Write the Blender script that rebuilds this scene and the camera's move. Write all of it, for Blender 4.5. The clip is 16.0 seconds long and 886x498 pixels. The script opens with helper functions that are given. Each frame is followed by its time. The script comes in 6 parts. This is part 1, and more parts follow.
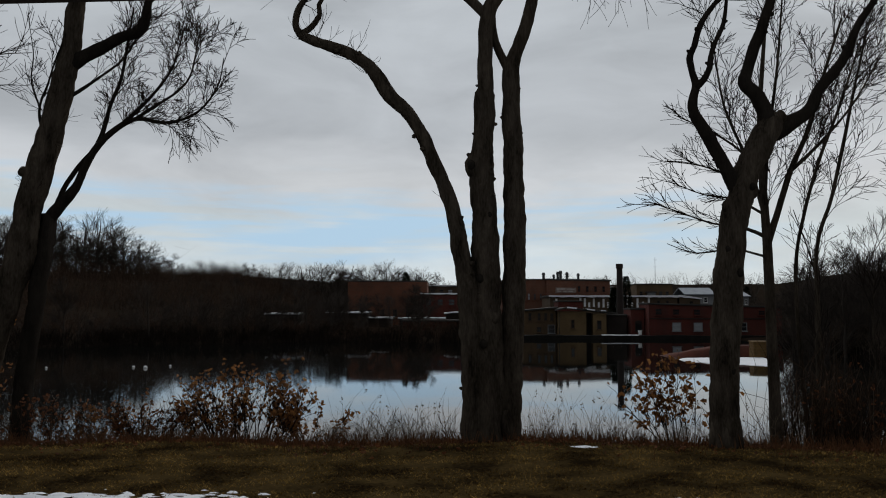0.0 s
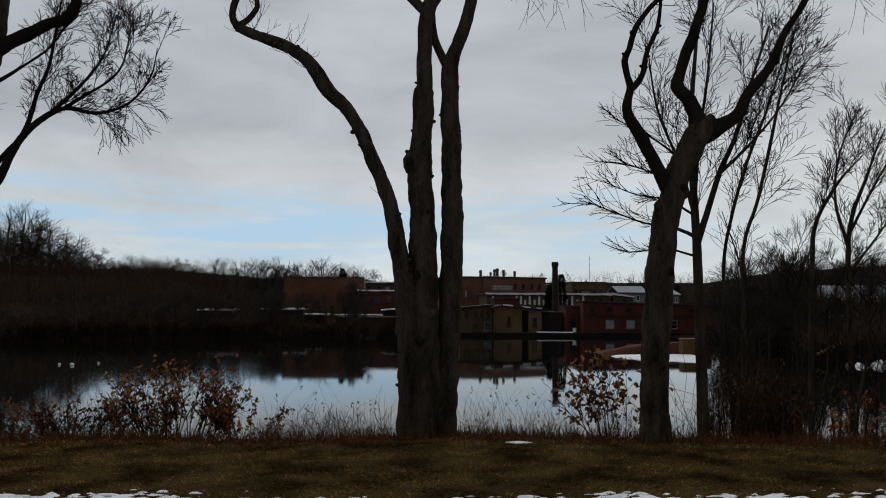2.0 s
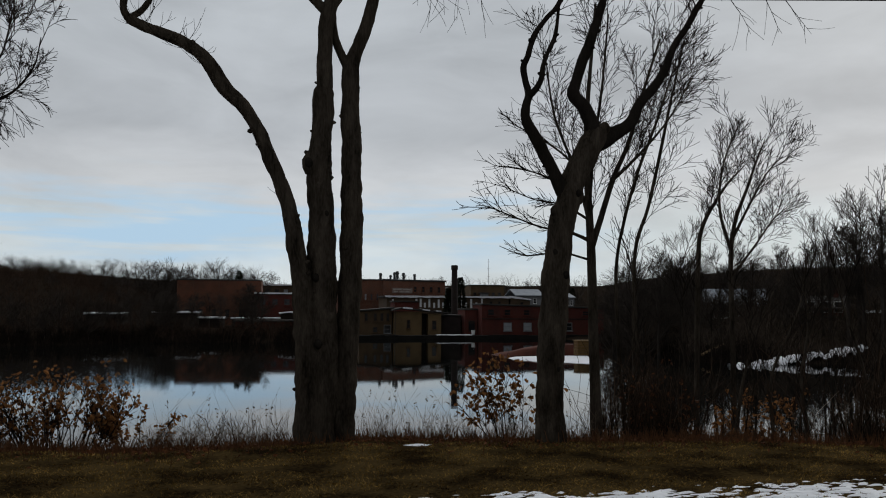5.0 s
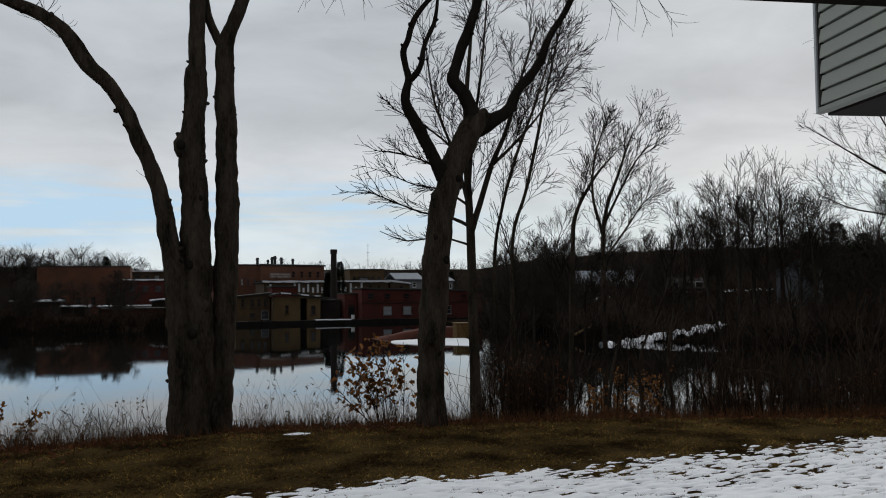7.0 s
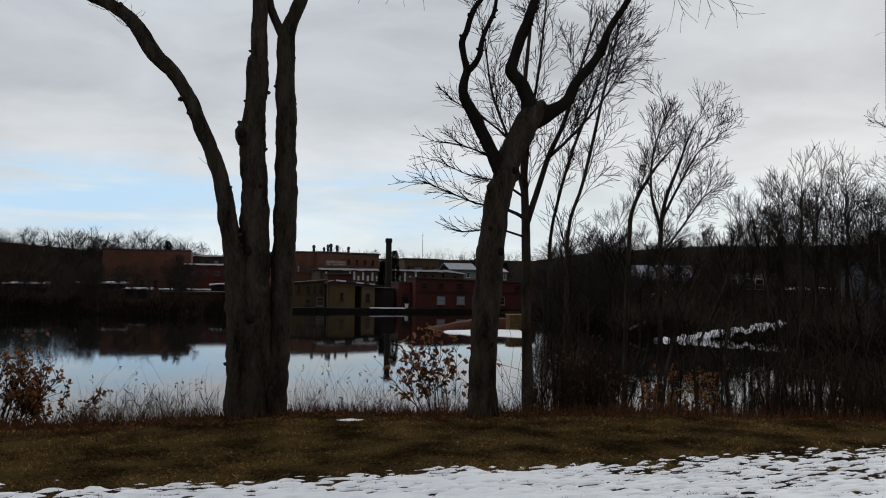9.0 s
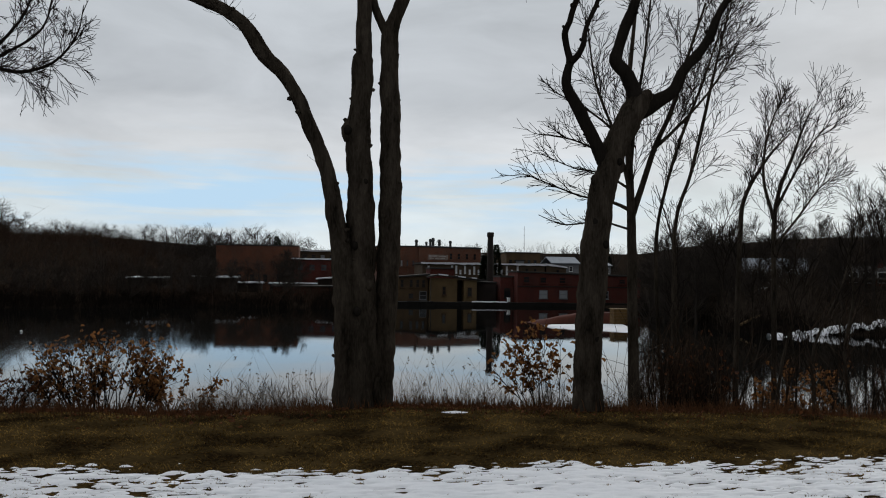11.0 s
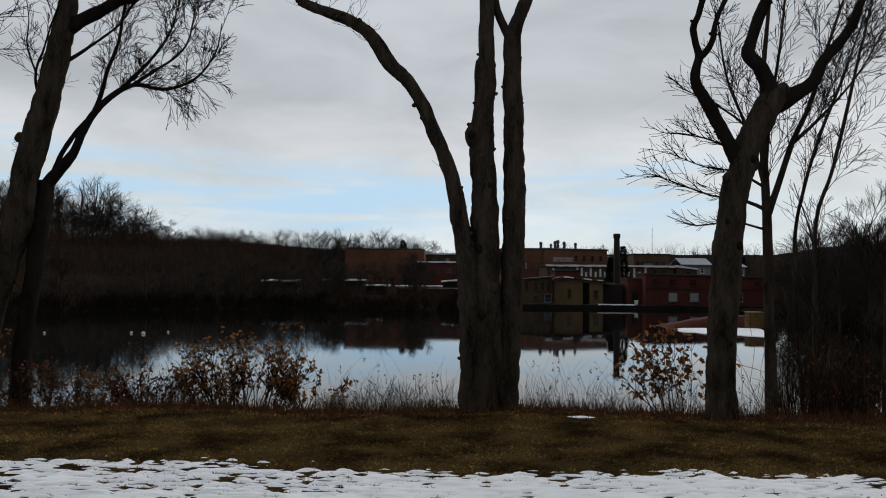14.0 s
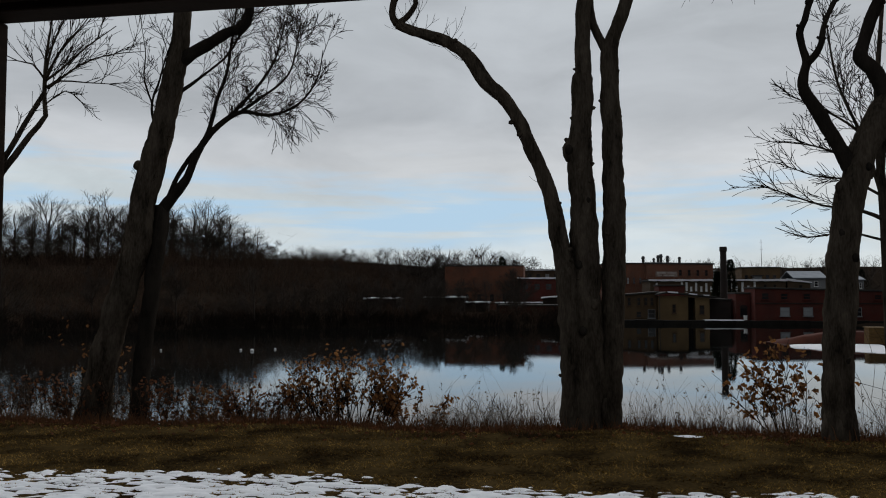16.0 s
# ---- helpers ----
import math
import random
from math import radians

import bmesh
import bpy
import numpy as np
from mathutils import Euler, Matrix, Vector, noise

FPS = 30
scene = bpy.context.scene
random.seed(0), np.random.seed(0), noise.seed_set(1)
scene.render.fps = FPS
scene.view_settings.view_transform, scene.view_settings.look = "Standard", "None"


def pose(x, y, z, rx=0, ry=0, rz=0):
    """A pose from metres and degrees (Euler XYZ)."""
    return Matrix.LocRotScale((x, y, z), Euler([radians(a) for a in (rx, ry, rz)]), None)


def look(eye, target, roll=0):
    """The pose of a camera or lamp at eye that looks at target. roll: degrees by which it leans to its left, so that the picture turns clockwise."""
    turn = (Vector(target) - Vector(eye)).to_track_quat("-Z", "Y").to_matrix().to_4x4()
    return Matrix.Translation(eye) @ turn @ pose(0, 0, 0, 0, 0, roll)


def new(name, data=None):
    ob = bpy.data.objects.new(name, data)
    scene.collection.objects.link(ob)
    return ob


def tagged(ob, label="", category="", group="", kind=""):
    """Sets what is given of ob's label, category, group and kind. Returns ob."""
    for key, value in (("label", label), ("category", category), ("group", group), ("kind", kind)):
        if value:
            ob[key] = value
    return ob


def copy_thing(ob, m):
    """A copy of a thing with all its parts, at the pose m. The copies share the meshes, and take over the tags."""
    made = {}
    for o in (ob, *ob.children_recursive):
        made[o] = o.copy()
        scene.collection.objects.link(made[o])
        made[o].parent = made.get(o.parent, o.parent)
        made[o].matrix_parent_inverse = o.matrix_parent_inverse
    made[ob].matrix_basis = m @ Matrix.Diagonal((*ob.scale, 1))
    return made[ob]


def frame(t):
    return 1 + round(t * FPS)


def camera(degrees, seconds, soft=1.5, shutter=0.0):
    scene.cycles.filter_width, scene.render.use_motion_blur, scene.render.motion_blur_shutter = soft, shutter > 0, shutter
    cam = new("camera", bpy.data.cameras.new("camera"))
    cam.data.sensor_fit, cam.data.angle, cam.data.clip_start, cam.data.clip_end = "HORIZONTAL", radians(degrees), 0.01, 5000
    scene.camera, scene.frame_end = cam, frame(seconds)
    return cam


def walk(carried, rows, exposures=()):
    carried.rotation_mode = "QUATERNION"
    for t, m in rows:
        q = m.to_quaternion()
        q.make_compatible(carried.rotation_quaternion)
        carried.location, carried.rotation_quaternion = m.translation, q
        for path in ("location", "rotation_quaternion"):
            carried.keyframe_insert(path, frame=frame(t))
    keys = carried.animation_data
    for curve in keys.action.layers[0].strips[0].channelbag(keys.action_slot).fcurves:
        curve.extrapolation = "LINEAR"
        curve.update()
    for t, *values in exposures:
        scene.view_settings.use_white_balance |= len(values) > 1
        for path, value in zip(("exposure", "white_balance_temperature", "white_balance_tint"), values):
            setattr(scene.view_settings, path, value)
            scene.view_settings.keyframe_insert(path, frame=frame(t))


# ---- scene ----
cam = camera(56.47, 16.0, soft=1.05)
ROWS = [
    (0.0, 0.000, -0.000, 2.400, 94.00, -0.10, -0.01),
    (0.5, 0.001, -0.018, 2.394, 94.00, -0.06, -1.03),
    (1.0, 0.005, 0.021, 2.396, 93.98, -0.06, -2.54),
    (1.5, 0.003, -0.014, 2.398, 93.97, -0.23, -3.69),
    (2.0, 0.004, -0.020, 2.396, 93.81, -0.36, -4.36),
    (2.5, 0.001, -0.013, 2.397, 93.82, -0.32, -4.84),
    (3.0, 0.004, -0.001, 2.405, 93.88, -0.30, -6.08),
    (5.5, 0.024, 0.019, 2.392, 93.93, -0.24, -13.30),
    (6.0, 0.029, 0.030, 2.403, 93.39, -0.22, -15.16),
    (6.3, 0.031, 0.019, 2.403, 93.57, -0.11, -15.63),
    (6.5, 0.032, 0.012, 2.403, 93.42, 1.45, -18.46),
    (6.8, 0.021, 0.053, 2.418, 93.28, 0.60, -18.81),
    (7.0, 0.014, 0.081, 2.428, 92.91, 0.47, -19.62),
    (7.2, 0.021, 0.090, 2.434, 92.39, 0.10, -19.77),
    (7.5, 0.031, 0.103, 2.442, 90.61, -0.47, -18.22),
    (7.7, 0.023, 0.098, 2.442, 90.68, -0.84, -16.92),
    (8.0, 0.012, 0.091, 2.442, 91.46, -0.97, -17.16),
    (8.5, 0.014, 0.089, 2.437, 91.87, -0.95, -16.68),
    (9.0, 0.005, 0.054, 2.434, 92.24, -0.88, -15.89),
    (11.5, -0.039, 0.029, 2.427, 91.63, -0.88, -7.83),
    (12.0, -0.044, 0.014, 2.437, 91.65, -0.86, -7.21),
    (12.5, -0.044, 0.026, 2.430, 91.93, -0.33, -5.27),
    (13.0, -0.047, 0.008, 2.440, 92.00, -0.03, -3.78),
    (13.5, -0.046, -0.000, 2.435, 92.38, -0.23, -2.12),
    (14.0, -0.034, 0.023, 2.439, 91.79, -0.58, -0.22),
    (14.5, -0.033, 0.008, 2.447, 92.53, -0.43, 0.47),
    (15.0, -0.027, -0.002, 2.445, 92.77, -0.28, 3.36),
    (15.2, -0.026, -0.015, 2.448, 93.05, -0.07, 4.30),
    (15.5, -0.025, -0.035, 2.453, 93.45, 0.12, 5.87),
    (16.0, -0.027, -0.017, 2.444, 92.91, -0.01, 6.68),
]
walk(cam, [(t, pose(x, y, z, rx, ry, rz)) for t, x, y, z, rx, ry, rz in ROWS],
     [(0.0, -0.08), (3.0, -0.08), (5.5, -0.10), (7.0, 0.05), (8.0, 0.16), (9.0, 0.18), (11.5, 0.10), (12.0, 0.20), (12.5, 0.22), (13.0, 0.18), (14.0, 0.10), (15.0, 0.12), (15.5, -0.02), (16.0, -0.05)])

# ---- world and light ----
SUN_ELEV, SUN_AZ = 24.0, 42.0          # degrees above the horizon, degrees to the right of +y
world = bpy.data.worlds.new("overcast_sky")
scene.world = world
world.use_nodes = True
wn, wl = world.node_tree.nodes, world.node_tree.links
wn.clear()


def wnode(kind, **values):
    n = wn.new(kind)
    for key, value in values.items():
        n.inputs[key].default_value = value
    return n


def wmath(op, a, b):
    n = wn.new("ShaderNodeMath")
    n.operation = op
    for i, v in enumerate((a, b)):
        if isinstance(v, (int, float)):
            n.inputs[i].default_value = v
        else:
            wl.new(v, n.inputs[i])
    return n.outputs[0]


coord = wn.new("ShaderNodeTexCoord")
split = wn.new("ShaderNodeSeparateXYZ")
wl.new(coord.outputs["Generated"], split.inputs[0])
stretch = wn.new("ShaderNodeMapping")
stretch.inputs["Scale"].default_value = (1.9, 1.9, 5.5)
wl.new(coord.outputs["Generated"], stretch.inputs[0])
streak = wnode("ShaderNodeTexNoise", Scale=2.1, Detail=5.0, Roughness=0.52, Distortion=0.35)
wl.new(stretch.outputs[0], streak.inputs["Vector"])
billow = wnode("ShaderNodeTexNoise", Scale=2.6, Detail=6.0, Roughness=0.55, Distortion=0.4)
wl.new(stretch.outputs[0], billow.inputs["Vector"])
# height of the sky, pushed about by the streaks
height = wmath("ADD", split.outputs["Z"], wmath("MULTIPLY", wmath("SUBTRACT", streak.outputs[0], 0.5), 0.11))
layers = wn.new("ShaderNodeValToRGB")
wl.new(height, layers.inputs[0])
ramp = layers.color_ramp
ramp.interpolation = "EASE"
for i, (at, col) in enumerate([
    (0.0, (0.60, 0.66, 0.68, 1)), (0.05, (0.60, 0.67, 0.71, 1)), (0.10, (0.58, 0.64, 0.67, 1)),
    (0.14, (0.586, 0.606, 0.628, 1)), (0.17, (0.555, 0.578, 0.606, 1)), (0.215, (0.458, 0.483, 0.512, 1)),
    (0.32, (0.466, 0.496, 0.526, 1)), (0.47, (0.56, 0.59, 0.62, 1)), (1.0, (0.96, 0.99, 1.02, 1))]):
    e = ramp.elements[i] if i < 2 else ramp.elements.new(at)
    e.position, e.color = at, col
shade = wn.new("ShaderNodeMapRange")
shade.inputs["From Min"].default_value, shade.inputs["From Max"].default_value = 0.3, 0.7
shade.inputs["To Min"].default_value, shade.inputs["To Max"].default_value = 0.86, 1.14
wl.new(billow.outputs[0], shade.inputs["Value"])
clouds = wn.new("ShaderNodeMix")
clouds.data_type, clouds.blend_type = "RGBA", "MULTIPLY"
clouds.inputs["Factor"].default_value = 1.0
wl.new(layers.outputs[0], clouds.inputs["A"])
wl.new(shade.outputs[0], clouds.inputs["B"])
# broken streaks of blue low down, ahead and to the left
low = wn.new("ShaderNodeMapRange")
low.interpolation_type = "SMOOTHSTEP"
low.inputs["From Min"].default_value, low.inputs["From Max"].default_value = 0.155, 0.115
wl.new(height, low.inputs["Value"])
high = wn.new("ShaderNodeMapRange")
high.interpolation_type = "SMOOTHSTEP"
high.inputs["From Min"].default_value, high.inputs["From Max"].default_value = 0.03, 0.08
wl.new(height, high.inputs["Value"])
thin_map = wn.new("ShaderNodeMapping")
thin_map.inputs["Scale"].default_value = (2.2, 2.2, 26.0)
wl.new(coord.outputs["Generated"], thin_map.inputs[0])
wisps = wnode("ShaderNodeTexNoise", Scale=1.9, Detail=4.0, Roughness=0.5, Distortion=0.3)
wl.new(thin_map.outputs[0], wisps.inputs["Vector"])
gap = wn.new("ShaderNodeMapRange")
gap.interpolation_type = "SMOOTHSTEP"
gap.inputs["From Min"].default_value, gap.inputs["From Max"].default_value = 0.40, 0.62
wl.new(wisps.outputs[0], gap.inputs["Value"])
fade = wn.new("ShaderNodeMapRange")
fade.interpolation_type = "SMOOTHSTEP"
fade.inputs["From Min"].default_value, fade.inputs["From Max"].default_value = 0.46, 0.18
wl.new(split.outputs["X"], fade.inputs["Value"])
blue = wn.new("ShaderNodeMix")
blue.data_type = "RGBA"
blue.inputs["B"].default_value = (0.45, 0.63, 0.80, 1)
wl.new(wmath("MULTIPLY", wmath("MULTIPLY", low.outputs[0], high.outputs[0]), wmath("MULTIPLY", gap.outputs[0], fade.outputs[0])), blue.inputs["Factor"])
wl.new(clouds.outputs["Result"], blue.inputs["A"])
sky = wn.new("ShaderNodeTexSky")
sky.sky_type, sky.sun_disc = "NISHITA", False
sky.sun_elevation, sky.sun_rotation = radians(SUN_ELEV), radians(SUN_AZ)
clear = wn.new("ShaderNodeMix")
clear.data_type, clear.blend_type = "RGBA", "MIX"
clear.inputs["Factor"].default_value = 0.004
wl.new(blue.outputs["Result"], clear.inputs["A"])
wl.new(sky.outputs[0], clear.inputs["B"])
# the cloud is thinner and brighter on the sun's side
side = wn.new("ShaderNodeMapRange")
side.interpolation_type = "SMOOTHSTEP"
side.inputs["From Min"].default_value, side.inputs["From Max"].default_value = -0.55, 0.5
side.inputs["To Min"].default_value, side.inputs["To Max"].default_value = 0.32, 1.0
wl.new(split.outputs["Y"], side.inputs["Value"])
back = wn.new("ShaderNodeBackground")
wl.new(clear.outputs["Result"], back.inputs["Color"])
wl.new(side.outputs[0], back.inputs["Strength"])
wout = wn.new("ShaderNodeOutputWorld")
wl.new(back.outputs[0], wout.inputs[0])

sun_data = bpy.data.lights.new("sun", "SUN")
sun_data.energy, sun_data.angle, sun_data.color = 0.5, radians(25), (1.0, 0.95, 0.88)
sun = new("sun", sun_data)
sa, se = radians(SUN_AZ), radians(SUN_ELEV)
sun.matrix_world = look((20 * math.sin(sa) * math.cos(se), 20 * math.cos(sa) * math.cos(se), 20 * math.sin(se)), (0, 0, 0))


# ---- materials ----
def material(name, colour, colour2=None, scale=6.0, fine=60.0, rough=0.85, bump=0.3, bump_size=0.02, spec=0.3,
             stretch_z=1.0, island=0.0, per_object=0.0, metal=0.0, sharp=0.25):
    """A procedural surface: two colours mixed by coarse and fine noise, with relief at both scales."""
    m = bpy.data.materials.new(name)
    m.use_nodes = True
    n, l = m.node_tree.nodes, m.node_tree.links
    b = n["Principled BSDF"]
    tc = n.new("ShaderNodeTexCoord")
    mp = n.new("ShaderNodeMapping")
    mp.inputs["Scale"].default_value = (1, 1, stretch_z)
    l.new(tc.outputs["Object"], mp.inputs[0])
    big, small = n.new("ShaderNodeTexNoise"), n.new("ShaderNodeTexNoise")
    for t, s, d in ((big, scale, 5.0), (small, fine, 4.0)):
        t.inputs["Scale"].default_value, t.inputs["Detail"].default_value = s, d
        l.new(mp.outputs[0], t.inputs["Vector"])
    add = n.new("ShaderNodeMath")
    add.operation = "ADD"
    half = n.new("ShaderNodeMath")
    half.operation = "MULTIPLY"
    half.inputs[1].default_value = 0.6
    l.new(small.outputs[0], half.inputs[0])
    l.new(big.outputs[0], add.inputs[0])
    l.new(half.outputs[0], add.inputs[1])
    rng = n.new("ShaderNodeMapRange")
    rng.inputs["From Min"].default_value, rng.inputs["From Max"].default_value = 0.8 - sharp, 0.8 + sharp
    l.new(add.outputs[0], rng.inputs["Value"])
    fac = rng.outputs[0]
    for amount, kind, out in ((island, "ShaderNodeNewGeometry", "Random Per Island"), (per_object, "ShaderNodeObjectInfo", "Random")):
        if amount:
            g = n.new(kind)
            mix = n.new("ShaderNodeMix")
            mix.inputs["Factor"].default_value = amount
            l.new(fac, mix.inputs["A"])
            l.new(g.outputs[out], mix.inputs["B"])
            fac = mix.outputs["Result"]
    cm = n.new("ShaderNodeMix")
    cm.data_type = "RGBA"
    c2 = colour2 or tuple(c * 0.6 for c in colour)
    cm.inputs["A"].default_value, cm.inputs["B"].default_value = (*colour, 1), (*c2, 1)
    l.new(fac, cm.inputs["Factor"])
    l.new(cm.outputs["Result"], b.inputs["Base Color"])
    b.inputs["Roughness"].default_value, b.inputs["Metallic"].default_value = rough, metal
    b.inputs["Specular IOR Level"].default_value = spec
    if bump:
        bp = n.new("ShaderNodeBump")
        bp.inputs["Strength"].default_value, bp.inputs["Distance"].default_value = bump, bump_size
        l.new(add.outputs[0], bp.inputs["Height"])
        l.new(bp.outputs[0], b.inputs["Normal"])
    return m


def brickwork(name, c1, c2, mortar, rough=0.9):
    m = material(name, c1, c2, 0.6, 9.0, rough, 0.2)
    n, l = m.node_tree.nodes, m.node_tree.links
    b = n["Principled BSDF"]
    tc = n.new("ShaderNodeTexCoord")
    mp = n.new("ShaderNodeMapping")
    mp.inputs["Rotation"].default_value = (radians(90), 0, 0)
    l.new(tc.outputs["Object"], mp.inputs[0])
    br = n.new("ShaderNodeTexBrick")
    br.inputs["Scale"].default_value = 1.0
    br.inputs["Brick Width"].default_value, br.inputs["Row Height"].default_value = 0.22, 0.075
    br.inputs["Mortar Size"].default_value = 0.01
    br.inputs["Mortar"].default_value = (*mortar, 1)
    l.new(mp.outputs[0], br.inputs["Vector"])
    src = b.inputs["Base Color"].links[0].from_socket
    l.new(src, br.inputs["Color1"])
    l.new(src, br.inputs["Color2"])
    l.new(br.outputs["Color"], b.inputs["Base Color"])
    return m


BARK = material("grey_brown_bark", (0.088, 0.071, 0.055), (0.015, 0.012, 0.009), 5.0, 34.0, 1.0, 1.0, 0.03, 0.0, stretch_z=0.25)
BARK_DARK = material("dark_branch_bark", (0.030, 0.025, 0.021), (0.014, 0.012, 0.010), 6.0, 40.0, 1.0, 0.5, 0.01, 0.0, stretch_z=0.3)
BRAMBLE = material("brown_bramble_stems", (0.100, 0.066, 0.045), (0.012, 0.009, 0.007), 0.8, 8.0, 1.0, 0.0, spec=0.0, island=0.7)
TWIG = material("thin_twig_bark", (0.042, 0.033, 0.027), (0.010, 0.008, 0.007), 4.0, 30.0, 1.0, 0.0, spec=0.0, island=0.5)
FAR_TWIG = material("grey_winter_twigs", (0.085, 0.070, 0.060), (0.024, 0.020, 0.017), 0.4, 3.0, 0.95, 0.0, spec=0.0, island=0.6)
BRUSH_DARK = material("dark_winter_brush", (0.115, 0.088, 0.068), (0.010, 0.008, 0.006), 0.15, 2.0, 0.95, 0.0, spec=0.0, island=0.6)
BRUSH = material("brown_winter_brush", (0.095, 0.062, 0.044), (0.009, 0.007, 0.006), 0.15, 2.0, 0.95, 0.0, spec=0.0, island=0.6)
# waterline brush, with the shade under the bank put into its colour
BRUSH_SHADED = material("shaded_black_brush", (0.030, 0.023, 0.018), (0.005, 0.004, 0.004), 0.15, 2.0, 0.95, 0.0, spec=0.0, island=0.6)
EARTH = material("earth_grass_and_litter", (0.065, 0.043, 0.017), (0.012, 0.008, 0.004), 1.1, 14.0, 1.0, 0.6, 0.02, 0.0, sharp=0.16)
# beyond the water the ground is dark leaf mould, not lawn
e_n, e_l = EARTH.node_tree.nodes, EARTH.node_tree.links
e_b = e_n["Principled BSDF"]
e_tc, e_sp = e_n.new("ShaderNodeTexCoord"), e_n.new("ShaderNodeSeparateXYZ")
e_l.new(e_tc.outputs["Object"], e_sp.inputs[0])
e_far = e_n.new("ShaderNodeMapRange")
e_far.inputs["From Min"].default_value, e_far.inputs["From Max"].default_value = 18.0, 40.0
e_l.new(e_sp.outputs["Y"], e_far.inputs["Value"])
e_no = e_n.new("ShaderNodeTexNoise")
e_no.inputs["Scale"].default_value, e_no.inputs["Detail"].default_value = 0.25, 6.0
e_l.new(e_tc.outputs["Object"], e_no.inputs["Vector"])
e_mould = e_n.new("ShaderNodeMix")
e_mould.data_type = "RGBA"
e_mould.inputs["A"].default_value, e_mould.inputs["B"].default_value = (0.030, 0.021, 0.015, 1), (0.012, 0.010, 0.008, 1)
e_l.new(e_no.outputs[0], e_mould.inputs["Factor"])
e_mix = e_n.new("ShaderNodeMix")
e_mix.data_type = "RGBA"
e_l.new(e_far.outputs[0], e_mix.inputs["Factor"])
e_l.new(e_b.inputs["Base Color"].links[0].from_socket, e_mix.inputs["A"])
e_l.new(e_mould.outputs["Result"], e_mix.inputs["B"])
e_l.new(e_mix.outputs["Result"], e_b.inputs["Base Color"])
GRASS = material("winter_lawn_blades", (0.35, 0.215, 0.062), (0.036, 0.019, 0.009), 1.1, 3.2, 1.0, 0.0, spec=0.0, island=0.2, sharp=0.13)
STRAW = material("dry_reddish_grass", (0.20, 0.098, 0.048), (0.055, 0.028, 0.017), 0.8, 6.0, 1.0, 0.0, spec=0.0, island=0.5)
STALK = material("pale_dry_stalks", (0.26, 0.20, 0.145), (0.05, 0.04, 0.03), 0.8, 6.0, 0.9, 0.0, spec=0.15, island=0.7)
LEAF = material("clinging_oak_leaves", (0.38, 0.17, 0.056), (0.06, 0.027, 0.012), 1.5, 9.0, 0.8, 0.0, spec=0.2, island=0.6)
LITTER = material("fallen_brown_leaves", (0.20, 0.078, 0.032), (0.05, 0.022, 0.012), 1.5, 9.0, 0.85, 0.0, spec=0.2, island=0.7)
for m_, share in ((LEAF, 0.55), (LITTER, 0.4)):   # light from behind shines through dry leaves
    mn, ml = m_.node_tree.nodes, m_.node_tree.links
    tr_, mx_ = mn.new("ShaderNodeBsdfTranslucent"), mn.new("ShaderNodeMixShader")
    mx_.inputs[0].default_value = share
    ml.new(mn["Principled BSDF"].inputs["Base Color"].links[0].from_socket, tr_.inputs["Color"])
    ml.new(mn["Principled BSDF"].outputs[0], mx_.inputs[1])
    ml.new(tr_.outputs[0], mx_.inputs[2])
    ml.new(mx_.outputs[0], mn["Material Output"].inputs[0])
SNOW = material("old_granular_snow", (0.91, 0.92, 0.95), (0.80, 0.82, 0.86), 1.6, 30.0, 0.7, 0.35, 0.012, 0.3)
CONIFER = material("dark_conifer_needles", (0.022, 0.030, 0.016), (0.010, 0.014, 0.009), 0.5, 6.0, 0.95, 0.0, spec=0.05, island=0.6)
BRICK = brickwork("red_mill_brick", (0.20, 0.062, 0.030), (0.10, 0.033, 0.018), (0.17, 0.12, 0.09))
BRICK_DARK = brickwork("dark_red_brick", (0.140, 0.021, 0.012), (0.060, 0.011, 0.008), (0.11, 0.06, 0.05))
BRICK_PALE = brickwork("weathered_orange_brick", (0.215, 0.066, 0.032), (0.085, 0.030, 0.018), (0.15, 0.1, 0.07))
SIGN = material("faded_sign_paint", (0.30, 0.25, 0.22), (0.16, 0.09, 0.07), 1.2, 9.0, 0.9, 0.1)
WHITE_WASH = material("worn_whitewash", (0.50, 0.48, 0.45), (0.28, 0.22, 0.19), 1.5, 9.0, 0.9, 0.1)
BRICK_CHIM = brickwork("sooty_chimney_brick", (0.045, 0.03, 0.026), (0.02, 0.016, 0.014), (0.04, 0.032, 0.028))
STUCCO = material("ochre_stucco", (0.23, 0.15, 0.07), (0.13, 0.085, 0.042), 0.5, 6.0, 0.9, 0.2)
STUCCO_DULL = material("dull_ochre_stucco", (0.155, 0.098, 0.050), (0.08, 0.052, 0.030), 0.5, 6.0, 0.9, 0.2)
TAN = material("tan_cladding", (0.12, 0.08, 0.05), (0.07, 0.05, 0.032), 0.4, 5.0, 0.9, 0.1)
GREY_WALL = material("weathered_grey_wall", (0.30, 0.31, 0.32), (0.2, 0.2, 0.21), 0.4, 5.0, 0.9, 0.1)
WHITE_PAINT = material("white_painted_wood", (0.88, 0.88, 0.87), (0.78, 0.78, 0.77), 3.0, 30.0, 0.6, 0.1, 0.003)
ROOF = material("dark_flat_roofing", (0.06, 0.055, 0.05), (0.035, 0.032, 0.03), 0.5, 6.0, 0.9, 0.1)
STONE = material("dark_waterside_stone", (0.020, 0.017, 0.014), (0.009, 0.008, 0.007), 0.6, 4.0, 0.95, 0.5, 0.05)
RUST = material("rusty_red_earth", (0.100, 0.026, 0.013), (0.045, 0.013, 0.008), 0.5, 5.0, 0.95, 0.3)
